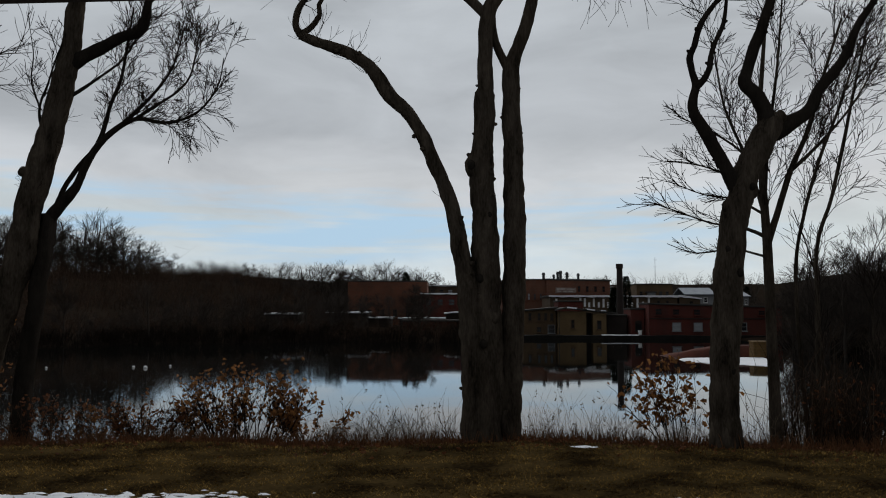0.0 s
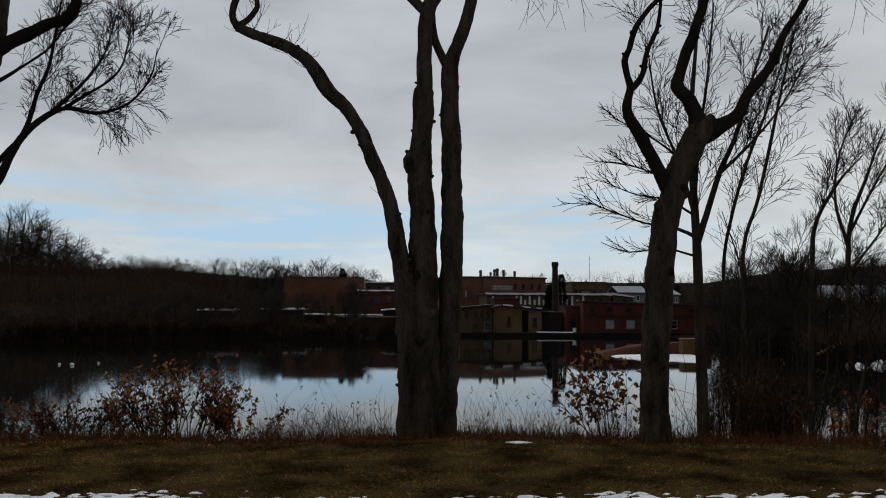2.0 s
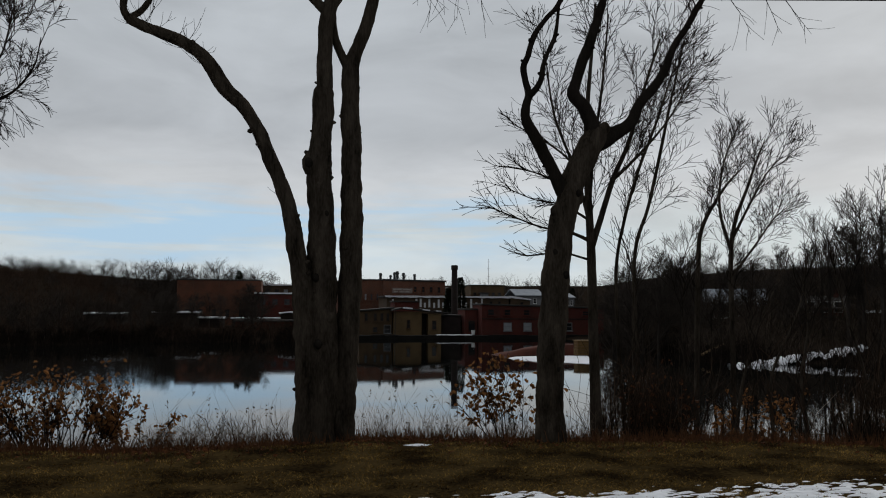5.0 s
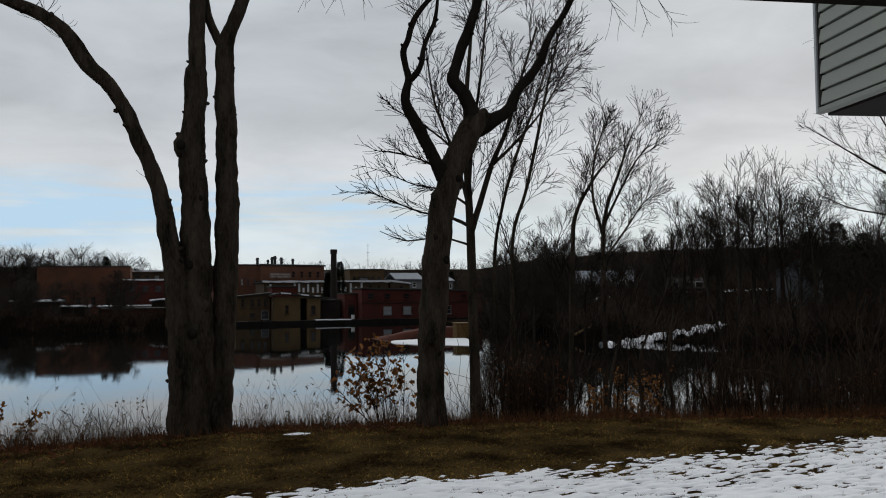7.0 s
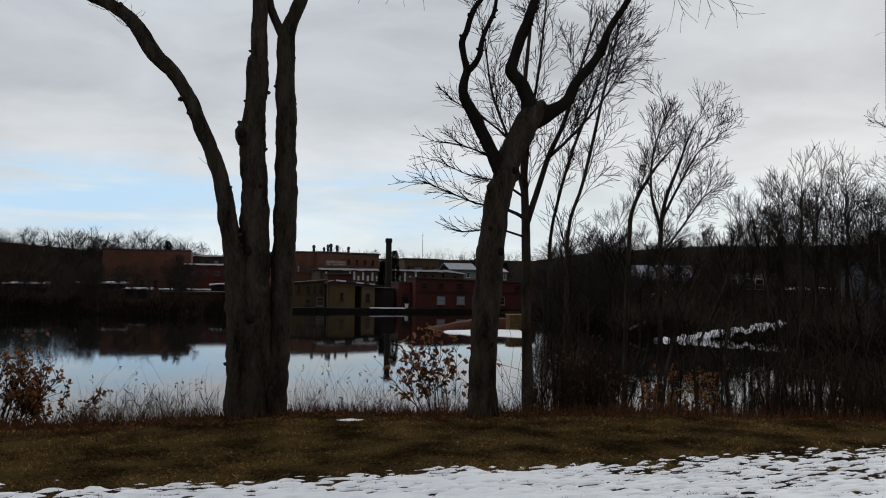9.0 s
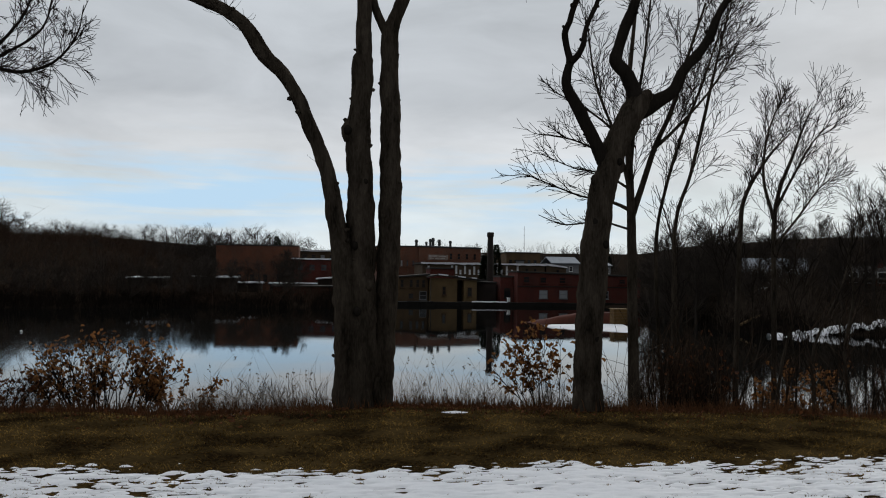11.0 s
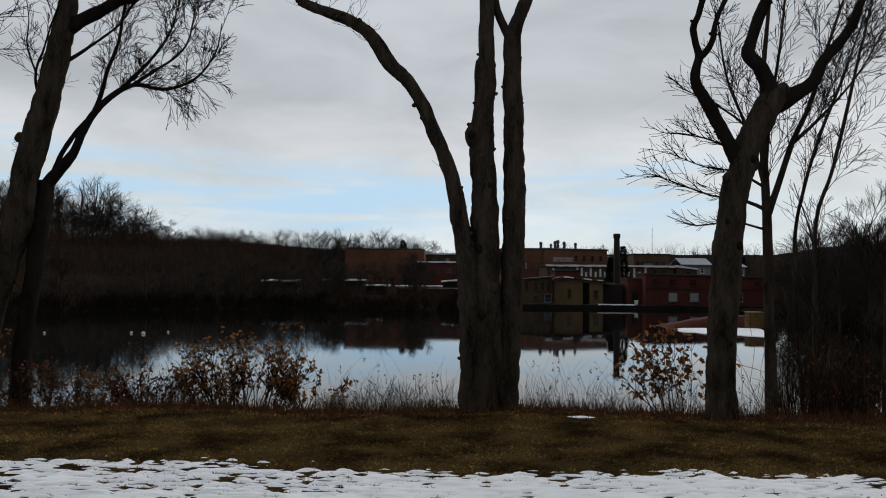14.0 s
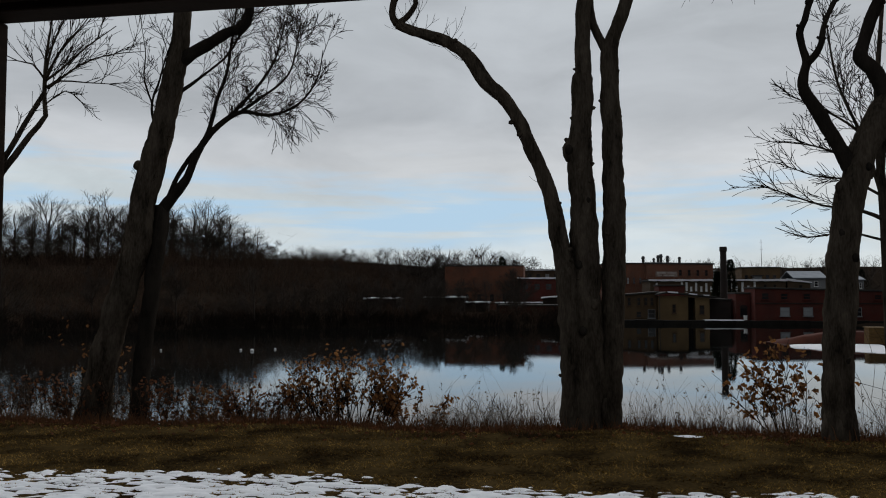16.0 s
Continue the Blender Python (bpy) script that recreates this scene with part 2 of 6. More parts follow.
WOOD = material("brown_weathered_wood", (0.115, 0.068, 0.038), (0.055, 0.034, 0.02), 3.0, 40.0, 0.8, 0.3, 0.004)
WOOD_OCHRE = material("ochre_boards", (0.15, 0.085, 0.026), (0.08, 0.045, 0.015), 3.0, 30.0, 0.85, 0.3, 0.006)
WOOD_PALE = material("pale_barkless_wood", (0.30, 0.20, 0.10), (0.16, 0.10, 0.05), 3.0, 30.0, 0.85, 0.3, 0.01)
DARK_BOARD = material("weathered_dark_boards", (0.040, 0.027, 0.020), (0.018, 0.013, 0.010), 0.8, 9.0, 0.9, 0.3, 0.01)
BEAM = material("dark_stained_beam", (0.020, 0.012, 0.008), (0.009, 0.006, 0.004), 4.0, 50.0, 0.8, 0.4, 0.003, 0.05, stretch_z=8)
VINYL = material("grey_green_vinyl_siding", (0.34, 0.36, 0.315), (0.28, 0.295, 0.262), 1.5, 80.0, 0.55, 0.15, 0.002, 0.4, per_object=0.3)
VINYL_TRIM = material("pale_vinyl_trim", (0.52, 0.54, 0.55), (0.44, 0.46, 0.47), 2.0, 60.0, 0.5, 0.1, 0.002, 0.4)
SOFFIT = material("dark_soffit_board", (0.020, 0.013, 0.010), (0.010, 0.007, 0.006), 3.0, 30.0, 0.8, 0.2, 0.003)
PANE_DARK = material("dark_window_glass", (0.015, 0.016, 0.018), (0.03, 0.03, 0.032), 1.0, 6.0, 0.08, 0.0, spec=0.5)
# near-white and mid-grey tones over the whole pane
PANE_PALE = material("pale_window_pane", (0.88, 0.89, 0.90), (0.76, 0.78, 0.80), 1.2, 8.0, 0.35, 0.0, spec=0.5)
PANE_GREY = material("grey_window_pane", (0.42, 0.44, 0.46), (0.28, 0.3, 0.32), 1.2, 8.0, 0.4, 0.0, spec=0.5)
PANE_DUSK = material("dusty_window_glass", (0.10, 0.10, 0.11), (0.03, 0.03, 0.034), 1.0, 6.0, 0.2, 0.0, spec=0.5)
METAL_DARK = material("weathered_dark_metal", (0.09, 0.09, 0.09), (0.05, 0.05, 0.05), 1.0, 12.0, 0.6, 0.0, metal=0.4)
SLATE = material("pale_blue_grey_roofing", (0.30, 0.33, 0.37), (0.2, 0.22, 0.25), 0.8, 8.0, 0.7, 0.1)
METAL = material("galvanised_metal", (0.35, 0.36, 0.37), (0.25, 0.26, 0.27), 1.0, 12.0, 0.5, 0.0, metal=0.6)

WATER = bpy.data.materials.new("still_pond_water")
WATER.use_nodes = True
n_, l_ = WATER.node_tree.nodes, WATER.node_tree.links
wb = n_["Principled BSDF"]
wb.inputs["Base Color"].default_value = (0.004, 0.0045, 0.004, 1)
wb.inputs["Roughness"].default_value, wb.inputs["IOR"].default_value = 0.035, 1.33
w_tc, w_mp = n_.new("ShaderNodeTexCoord"), n_.new("ShaderNodeMapping")
w_mp.inputs["Scale"].default_value = (0.5, 1.4, 1)
l_.new(w_tc.outputs["Object"], w_mp.inputs[0])
w_no = n_.new("ShaderNodeTexNoise")
w_no.inputs["Scale"].default_value, w_no.inputs["Detail"].default_value = 1.6, 3.0
l_.new(w_mp.outputs[0], w_no.inputs["Vector"])
w_bp = n_.new("ShaderNodeBump")
w_bp.inputs["Strength"].default_value, w_bp.inputs["Distance"].default_value = 0.05, 0.02
l_.new(w_no.outputs[0], w_bp.inputs["Height"])
l_.new(w_bp.outputs[0], wb.inputs["Normal"])
# a breath of wind ruffles the water towards the left shore
w_sp = n_.new("ShaderNodeSeparateXYZ")
l_.new(w_tc.outputs["Object"], w_sp.inputs[0])
w_side = n_.new("ShaderNodeMapRange")
w_side.interpolation_type = "SMOOTHSTEP"
w_side.inputs["From Min"].default_value, w_side.inputs["From Max"].default_value = -4.0, -16.0
l_.new(w_sp.outputs["X"], w_side.inputs["Value"])
w_pat = n_.new("ShaderNodeTexNoise")
w_pat.inputs["Scale"].default_value, w_pat.inputs["Detail"].default_value = 0.05, 3.0
l_.new(w_mp.outputs[0], w_pat.inputs["Vector"])
w_mul = n_.new("ShaderNodeMath")
w_mul.operation = "MULTIPLY"
l_.new(w_side.outputs[0], w_mul.inputs[0])
l_.new(w_pat.outputs[0], w_mul.inputs[1])
w_ro = n_.new("ShaderNodeMapRange")
w_ro.inputs["From Min"].default_value, w_ro.inputs["From Max"].default_value = 0.0, 0.7
w_ro.inputs["To Min"].default_value, w_ro.inputs["To Max"].default_value = 0.025, 0.055
l_.new(w_mul.outputs[0], w_ro.inputs["Value"])
l_.new(w_ro.outputs[0], wb.inputs["Roughness"])


# ---- mesh tools ----
BASE = {}                              # world place of each thing's origin


def buf():
    return {"v": [], "f": []}


def thing(name, at, label, category, group="", kind=""):
    """An Empty at the thing's base, which parents its parts."""
    ob = new(name)
    ob.location = at
    ob.empty_display_size = 0.2
    BASE[ob] = Vector(at)
    return tagged(ob, label, category, group, kind)


def mesh_from(name, b, mat, origin=(0, 0, 0), smooth=False):
    me = bpy.data.meshes.new(name)
    o = Vector(origin)
    me.from_pydata([(v[0] - o[0], v[1] - o[1], v[2] - o[2]) for v in b["v"]], [], b["f"])
    me.materials.append(mat)
    if smooth:
        me.polygons.foreach_set("use_smooth", [True] * len(me.polygons))
    me.update()
    return me


def part(name, b, mat, parent, label="", smooth=False):
    """One mesh object under a thing or a part; b holds world places."""
    ob = new(name, mesh_from(name, b, mat, BASE[parent], smooth))
    ob.parent = parent
    BASE[ob] = BASE[parent]
    return tagged(ob, label)


def solid(name, b, mat, at, label, category, group="", kind="", smooth=False):
    """A thing that is one mesh."""
    ob = new(name, mesh_from(name, b, mat, at, smooth))
    ob.location = at
    BASE[ob] = Vector(at)
    return tagged(ob, label, category, group, kind)


def add_box(b, x0, x1, y0, y1, z0, z1, bevel=0.0, m=None):
    bm = bmesh.new()
    bmesh.ops.create_cube(bm, size=1.0)
    for v in bm.verts:
        v.co = Vector(((x0 + x1) / 2 + v.co.x * (x1 - x0), (y0 + y1) / 2 + v.co.y * (y1 - y0), (z0 + z1) / 2 + v.co.z * (z1 - z0)))
    if bevel:
        bmesh.ops.bevel(bm, geom=list(bm.edges), offset=bevel, segments=2, affect="EDGES", profile=0.5)
    k = len(b["v"])
    bm.verts.index_update()
    b["v"] += [tuple(m @ v.co) if m else tuple(v.co) for v in bm.verts]
    b["f"] += [tuple(k + v.index for v in f.verts) for f in bm.faces]
    bm.free()
    return b


def box(*a, **kw):
    return add_box(buf(), *a, **kw)


def spline(pts, step):
    """Catmull-Rom through (x, y, z, r) points, at about that step."""
    p = [np.array(q, float) for q in pts]
    p = [2 * p[0] - p[1]] + p + [2 * p[-1] - p[-2]]
    out = []
    for i in range(1, len(p) - 2):
        n = max(1, int(np.linalg.norm(p[i + 1][:3] - p[i][:3]) / step))
        for k in range(n):
            t = k / n
            q = 0.5 * (2 * p[i] + (p[i + 1] - p[i - 1]) * t + (2 * p[i - 1] - 5 * p[i] + 4 * p[i + 1] - p[i + 2]) * t * t
                       + (3 * p[i] - p[i - 1] - 3 * p[i + 1] + p[i + 2]) * t ** 3)
            q[3] = max(q[3], 0.4 * min(p[i][3], p[i + 1][3]))
            out.append(q)
    out.append(p[-2])
    out = [tuple(float(c) for c in q) for q in out]
    return out


def add_tube(b, pts, sides=8, rough=0.0, cap=True):
    """A tapered tube along (x, y, z, r) points; rough: uneven bark, as a share of the radius."""
    k0 = len(b["v"])
    p = [Vector(q[:3]) for q in pts]
    u = None
    for i, q in enumerate(p):
        d = (p[min(i + 1, len(p) - 1)] - p[max(i - 1, 0)]).normalized()
        if u is None:
            u = d.orthogonal().normalized()
        u = (u - d * u.dot(d)).normalized()
        w = d.cross(u)
        for s in range(sides):
            a = 2 * math.pi * s / sides
            r = float(pts[i][3])
            if rough:
                r *= 1 + rough * noise.noise((q.x * 3 + math.cos(a) * 1.3, q.y * 3 + math.sin(a) * 1.3, q.z * 2.2)) \
                    + 0.5 * rough * noise.noise((q.x * 9 + math.cos(a) * 3, math.sin(a) * 3, q.z * 7))
            b["v"].append(tuple(q + r * (math.cos(a) * u + math.sin(a) * w)))
    for i in range(len(p) - 1):
        for s in range(sides):
            a0, a1 = k0 + i * sides + s, k0 + i * sides + (s + 1) % sides
            b["f"].append((a0, a1, a1 + sides, a0 + sides))
    if cap:
        b["f"].append(tuple(k0 + s for s in reversed(range(sides))))
        b["f"].append(tuple(k0 + (len(p) - 1) * sides + s for s in range(sides)))
    return b


def grow(b, p, d, length, r, level, rnd, kids=5, lift=0.12, spread=0.75, wander=0.16, thin=0.004, bare=0.25):
    """A twig from p along d that bows gently and branches again level times."""
    segs = 7 if level > 1 else 6 if level else 4
    pts, q, e = [(*p, r)], Vector(p), Vector(d).normalized()
    bow = Vector((rnd.uniform(-1, 1), rnd.uniform(-1, 1), rnd.uniform(-1, 1))) * wander * 2.4 / segs
    for i in range(segs):
        e = (e + bow + Vector((rnd.uniform(-1, 1), rnd.uniform(-1, 1), rnd.uniform(-1, 1))) * wander * 0.5 + Vector((0, 0, lift * 3.5 / segs))).normalized()
        q = q + e * (length / segs)
        pts.append((*q, max(thin, r * (1 - 0.75 * (i + 1) / segs))))
    add_tube(b, pts, 4 if r > 0.012 else 3, cap=False)
    if level:
        phase = rnd.uniform(0, 6.283)
        for k in range(kids):
            t = bare + (0.97 - bare) * (k + rnd.random()) / kids
            i = min(segs - 1, int(t * segs))
            a, c = Vector(pts[i][:3]), Vector(pts[i + 1][:3])
            at = a.lerp(c, t * segs - i)
            along = (c - a).normalized()
            side = along.orthogonal().normalized()
            side.rotate(Matrix.Rotation(phase + k * 2.6 + rnd.uniform(-0.5, 0.5), 3, along))
            grow(b, at, along + side * rnd.uniform(0.6, 1.15) * spread, length * (0.74 - 0.38 * t) * rnd.uniform(0.75, 1.25), max(thin, r * 0.55),
                 level - 1, rnd, kids, lift, spread, wander, thin, bare)


# ---- ground ----
WATER_Z = -2.3


def smooth(a, b, x):
    t = min(1.0, max(0.0, (x - a) / (b - a)))
    return t * t * (3 - 2 * t)


def bank_y(x):
    """Where the lawn ends and the bank begins."""
    return max(4.0, 15.8 - 0.30 * max(0.0, x - 5.0)) + 0.25 * math.sin(x * 0.9) * smooth(60, 20, abs(x))


def shore_r(az):
    """Distance of the far shore by bearing in degrees."""
    r = 106 + 6 * smooth(-30, -2, az) + 16 * smooth(3, 6, az) - 51 * smooth(21, 28.5, az)
    return r + 1.5 * math.sin(az * 0.55) + 0.8 * math.sin(az * 1.7 + 1)


def land_z(az, r):
    """Height of the country beyond the water."""
    s = r - shore_r(az)
    flat = -1.7 + 0.5 * smooth(2, 14, s)
    left, right, rise = smooth(-4, -15, az), smooth(21.5, 26, az), smooth(21, 36, az)
    z = flat + left * 9.8 * smooth(20, 104, s) + right * 3.2 * smooth(6, 40, s) + rise * 6.5 * smooth(40, 95, s)
    return z + 17 * smooth(240, 520, r) * (1 - 0.3 * left) + 14 * smooth(600, 2400, r)


def ground_z(x, y):
    r = math.hypot(x, y)
    s = y - bank_y(x)
    z = 0.03 * noise.noise((x * 0.35, y * 0.35, 0)) if r < 60 else 0.0
    if s < -1.5:
        return z
    near = z - 3.3 * smooth(-0.6, 6.5, s) - 0.12 * smooth(-1.5, 0, s)
    az = math.degrees(math.atan2(x, y))
    rise = smooth(shore_r(az) - 5, shore_r(az) + 4, r)
    return near + (land_z(az, r) + (0.5 * noise.noise((x * 0.06, y * 0.06, 3)) if r > 70 else 0) - near) * rise


g = buf()
bearings = [-180 + 3 * i for i in range(43)] + [-51 + 0.6 * i for i in range(187)] + [61.5 + 3 * i for i in range(40)]
radii = [0.4 * 1.042 ** i for i in range(218)]
for r in radii:
    for az in bearings:
        x, y = r * math.sin(radians(az)), r * math.cos(radians(az))
        g["v"].append((x, y, ground_z(x, y)))
nb = len(bearings)
for i in range(len(radii) - 1):
    for j in range(nb):
        g["f"].append((i * nb + j, i * nb + (j + 1) % nb, (i + 1) * nb + (j + 1) % nb, (i + 1) * nb + j))
g["f"].append(tuple(reversed(range(nb))))
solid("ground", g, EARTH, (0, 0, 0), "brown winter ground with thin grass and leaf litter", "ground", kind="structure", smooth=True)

w = buf()
w["v"] = [(-420, 8, WATER_Z), (420, 8, WATER_Z), (420, 420, WATER_Z), (-420, 420, WATER_Z)]
w["f"] = [(0, 1, 2, 3)]
solid("water", w, WATER, (0, 0, WATER_Z), "still dark pond mirroring trees, mill and clouds", "water", kind="structure")

# ---- the mill across the water ----
TURN = {}                              # how a building is turned, where it does not face -y


def window(parent, x, z, w, h, y, pane=PANE_DARK, trim=WHITE_PAINT, arch=0.0, bars=1, lip=0.08):
    """A window in a wall that faces -y: frame, pane and sill."""
    m = TURN.get(parent)
    fr = buf()
    t = min(0.09, w * 0.16)
    add_box(fr, x - w / 2, x - w / 2 + t, y - 0.06, y + 0.05, z, z + h)
    add_box(fr, x + w / 2 - t, x + w / 2, y - 0.06, y + 0.05, z, z + h)
    add_box(fr, x - w / 2 + t, x + w / 2 - t, y - 0.06, y + 0.05, z + h - t, z + h)
    add_box(fr, x - w / 2 + t, x + w / 2 - t, y - 0.06, y + 0.05, z, z + t)
    for k in range(bars):
        zz = z + h * (k + 1) / (bars + 1)
        add_box(fr, x - w / 2 + t, x + w / 2 - t, y - 0.045, y + 0.03, zz - 0.03, zz + 0.03)
    if arch:
        n = 8
        k0 = len(fr["v"])
        for yy in (y - 0.07, y + 0.04):
            fr["v"] += [(x + w * 0.56 * math.cos(math.pi * i / n), yy, z + h + arch * math.sin(math.pi * i / n)) for i in range(n + 1)]
        fr["f"] += [tuple(k0 + i for i in range(n + 1)), tuple(k0 + n + 1 + i for i in reversed(range(n + 1)))]
        fr["f"] += [(k0 + i, k0 + n + 1 + i, k0 + n + 2 + i, k0 + i + 1) for i in range(n)]
    if m:
        fr["v"] = [tuple(m @ Vector(v)) for v in fr["v"]]
    ob = part("window", fr, trim, parent)
    part("pane", box(x - w / 2 + t, x + w / 2 - t, y - 0.02, y + 0.02, z + t, z + h - t, m=m), pane, ob)
    part("sill", box(x - w / 2 - lip, x + w / 2 + lip, y - 0.16, y + 0.02, z - 0.1, z - 0.004, m=m), trim, ob)
    return ob


def snow_sheet(x0, x1, y0, y1, z0, z1, seed, drop=0.35, thick=0.12):
    """Thin uneven snow on a roof that runs from z0 at x0 to z1 at x1, hanging a little over its front edge."""
    b, n = buf(), max(8, int((x1 - x0) / 0.5))
    for yy, kind in ((y0 - 0.03, 0), (y0, 1), ((y0 + y1) / 2, 1), (y1, 1)):
        for i in range(n + 1):
            xx = x0 + (x1 - x0) * i / n
            zz = z0 + (z1 - z0) * i / n
            zz += thick * (0.6 + 0.5 * noise.noise((xx * 0.6, yy * 0.4, seed))) if kind else -drop * (0.75 + 0.5 * noise.noise((xx * 0.8, 0, seed)))
            b["v"].append((xx, yy, zz))
    for j in range(3):
        b["f"] += [(j * (n + 1) + i, j * (n + 1) + i + 1, (j + 1) * (n + 1) + i + 1, (j + 1) * (n + 1) + i) for i in range(n)]
    return b


def building(name, label, x0, x1, y, depth, z0, z1, wall, roof=ROOF, snow=False, overhang=0.3, group="old mill buildings", skirt=0.12, fall=0.0, turn=None):
    """A flat-roofed block that faces -y, with wall, roof slab and, where it lies, roof snow; fall: how far the roof drops towards x1."""
    h = thing(name, turn @ Vector(((x0 + x1) / 2, y + depth / 2, z0)) if turn else ((x0 + x1) / 2, y + depth / 2, z0), label, "building", group)
    TURN[h] = turn
    wb_, rb_ = box(x0, x1, y, y + depth, z0, z1), box(x0 - overhang, x1 + overhang, y - overhang, y + depth + overhang, z1 + 0.004, z1 + 0.24, bevel=0.03)
    for bb in (wb_, rb_):
        bb["v"] = [(v[0], v[1], v[2] - (fall * (v[0] - x0) / (x1 - x0) if v[2] > z0 + 0.1 else 0)) for v in bb["v"]]
        if turn:
            bb["v"] = [tuple(turn @ Vector(v)) for v in bb["v"]]
    part("wall", wb_, wall, h)
    rf = part("roof", rb_, roof, h)
    if snow:
        part("roof_snow", snow_sheet(x0 - overhang, x1 + overhang, y - overhang - 0.02, y + depth + overhang, z1 + 0.26, z1 + 0.26 - fall, x0, 0.1 + skirt), SNOW, rf, "thin white snow along the eave")
    return h


def lean_roof(b, pts, y0, y1, thick):
    """A roof slab over the profile pts, (x, z) from left to right, from y0 back to y1."""
    k, n = len(b["v"]), len(pts)
    for yy in (y0, y1):
        b["v"] += [(x, yy, z) for x, z in pts] + [(x, yy, z - thick) for x, z in pts]
    for i in range(n - 1):
        a, c = k + i, k + 2 * n + i
        b["f"] += [(a, a + 1, c + 1, c), (a + n + 1, a + n, c + n, c + n + 1), (a + n, a + n + 1, a + 1, a), (c, c + 1, c + n + 1, c + n)]
    b["f"] += [(k, k + 2 * n, k + 3 * n, k + n), (k + n - 1, k + 2 * n - 1, k + 4 * n - 1, k + 3 * n - 1)]
    return b


# tall main mill: its long front runs back to the right from the corner with the wing
mill_turn = pose(20.75, 165, 0, 0, 0, 24)
mill = building("brick_mill", "long red brick mill with flat dark roof", 0, 15.2, 0, 24, -1.6, 7.72, BRICK, overhang=0.22, turn=mill_turn)
part("coping", box(-0.26, 15.46, -0.26, -0.04, 7.966, 8.06, m=mill_turn), GREY_WALL, mill, "pale worn roof coping")
for i in range(7):
    for z in (0.2, 2.7):
        window(mill, 1.3 + 2.05 * i, z, 0.95, 1.55, 0, trim=BRICK, arch=0.2)
for i in range(4):
    window(mill, 7.6 + 2.0 * i, 5.4, 0.8, 1.3, 0, trim=BRICK, arch=0.15)
sign = part("painted_sign", box(2.0, 6.9, -0.05, -0.01, 5.25, 6.3, m=mill_turn), SIGN, mill, "faded pale painted sign band")
for x0, x1, z0, z1 in ((2.3, 4.3, 5.86, 6.14), (4.6, 6.5, 5.9, 6.1), (2.4, 3.4, 5.45, 5.66), (3.7, 6.2, 5.42, 5.64)):
    part("letter_bar", box(x0, x1, -0.066, -0.052, z0, z1, m=mill_turn), WHITE_WASH, sign)
wing = building("brick_mill_wing", "red brick mill wing with tall windows", 12.6, 20.6, 165.6, 26, -1.6, 7.75, BRICK, overhang=0.2)
for i in range(6):
    for z in (0.6, 3.75):
        window(wing, 13.7 + 1.18 * i, z, 0.5, 1.35, 165.6, PANE_DUSK if (i + int(z)) % 3 else PANE_GREY, BRICK, arch=0.15)
for x, w_, h_ in ((21.35, 0.75, 1.1), (23.5, 0.6, 0.7), (24.35, 0.7, 1.3), (24.95, 0.8, 1.5), (26.3, 0.7, 1.2), (28.7, 0.7, 0.95)):
    v = thing("roof_vent", (x, 175, 7.97), "grey metal vent standing on the mill roof", "vent", "vents on the mill roof")
    part("stack", add_tube(buf(), [(x, 175, 7.98, w_ * 0.40), (x, 175, 8.3 + h_ * 0.75, w_ * 0.38)], 10), METAL_DARK, v)
    part("cowl", add_tube(buf(), [(x, 175, 8.3 + h_ * 0.75, w_ * 0.55), (x, 175, 8.55 + h_, w_ * 0.36)], 10), METAL_DARK, v)

# long low building with a row of white windows and a snowy eave
low = building("long_low_building", "long low tan building with snow-edged roof and row of white windows", 19.2, 42.0, 148, 12, -1.5, 4.16, TAN, snow=True, skirt=0.24)
for x, z, h_ in ((20.33, 2.5, 1.35), (24.63, 3.2, 0.75), (25.42, 2.55, 1.4), (26.19, 2.45, 0.75), (27.03, 2.5, 1.4), (27.91, 2.4, 0.85), (28.76, 2.42, 1.42), (29.58, 2.4, 0.86), (30.96, 2.4, 1.45),
                 (32.93, 2.4, 1.5), (33.85, 2.4, 0.92), (34.84, 2.4, 1.55), (35.81, 2.4, 0.95), (36.87, 2.95, 1.1)):
    window(low, x, z, 0.36, h_, 148, PANE_PALE, bars=0, lip=0.0)
for x in (38.6, 40.2):
    window(low, x, 2.6, 0.6, 1.0, 148, trim=TAN)
low_end = building("low_end_block", "tan end block whose snowy roof slopes down", 42.4, 46.2, 148.3, 10, -1.5, 4.3, TAN, snow=True, skirt=0.24, fall=0.6, overhang=0.2)
window(low_end, 44.6, 2.5, 0.7, 1.0, 148.3, trim=TAN)
tan = building("tan_factory_block", "tan flat-roofed factory block far behind the mill", 44.6, 52.8, 190, 14, -1.5, 7.55, STUCCO_DULL, overhang=0.2)
for i in range(5):
    window(tan, 45.6 + 1.5 * i, 5.0, 0.8, 1.0, 190, trim=TAN)
building("roof_hut", "small pale hut beside the tan factory block", 46.8, 48.4, 188, 1.7, -1.5, 5.7, GREY_WALL)
building("pale_gable_house", "narrow pale house behind the low building", 35.5, 37.0, 180, 5, -1.5, 5.9, GREY_WALL, fall=-0.7)

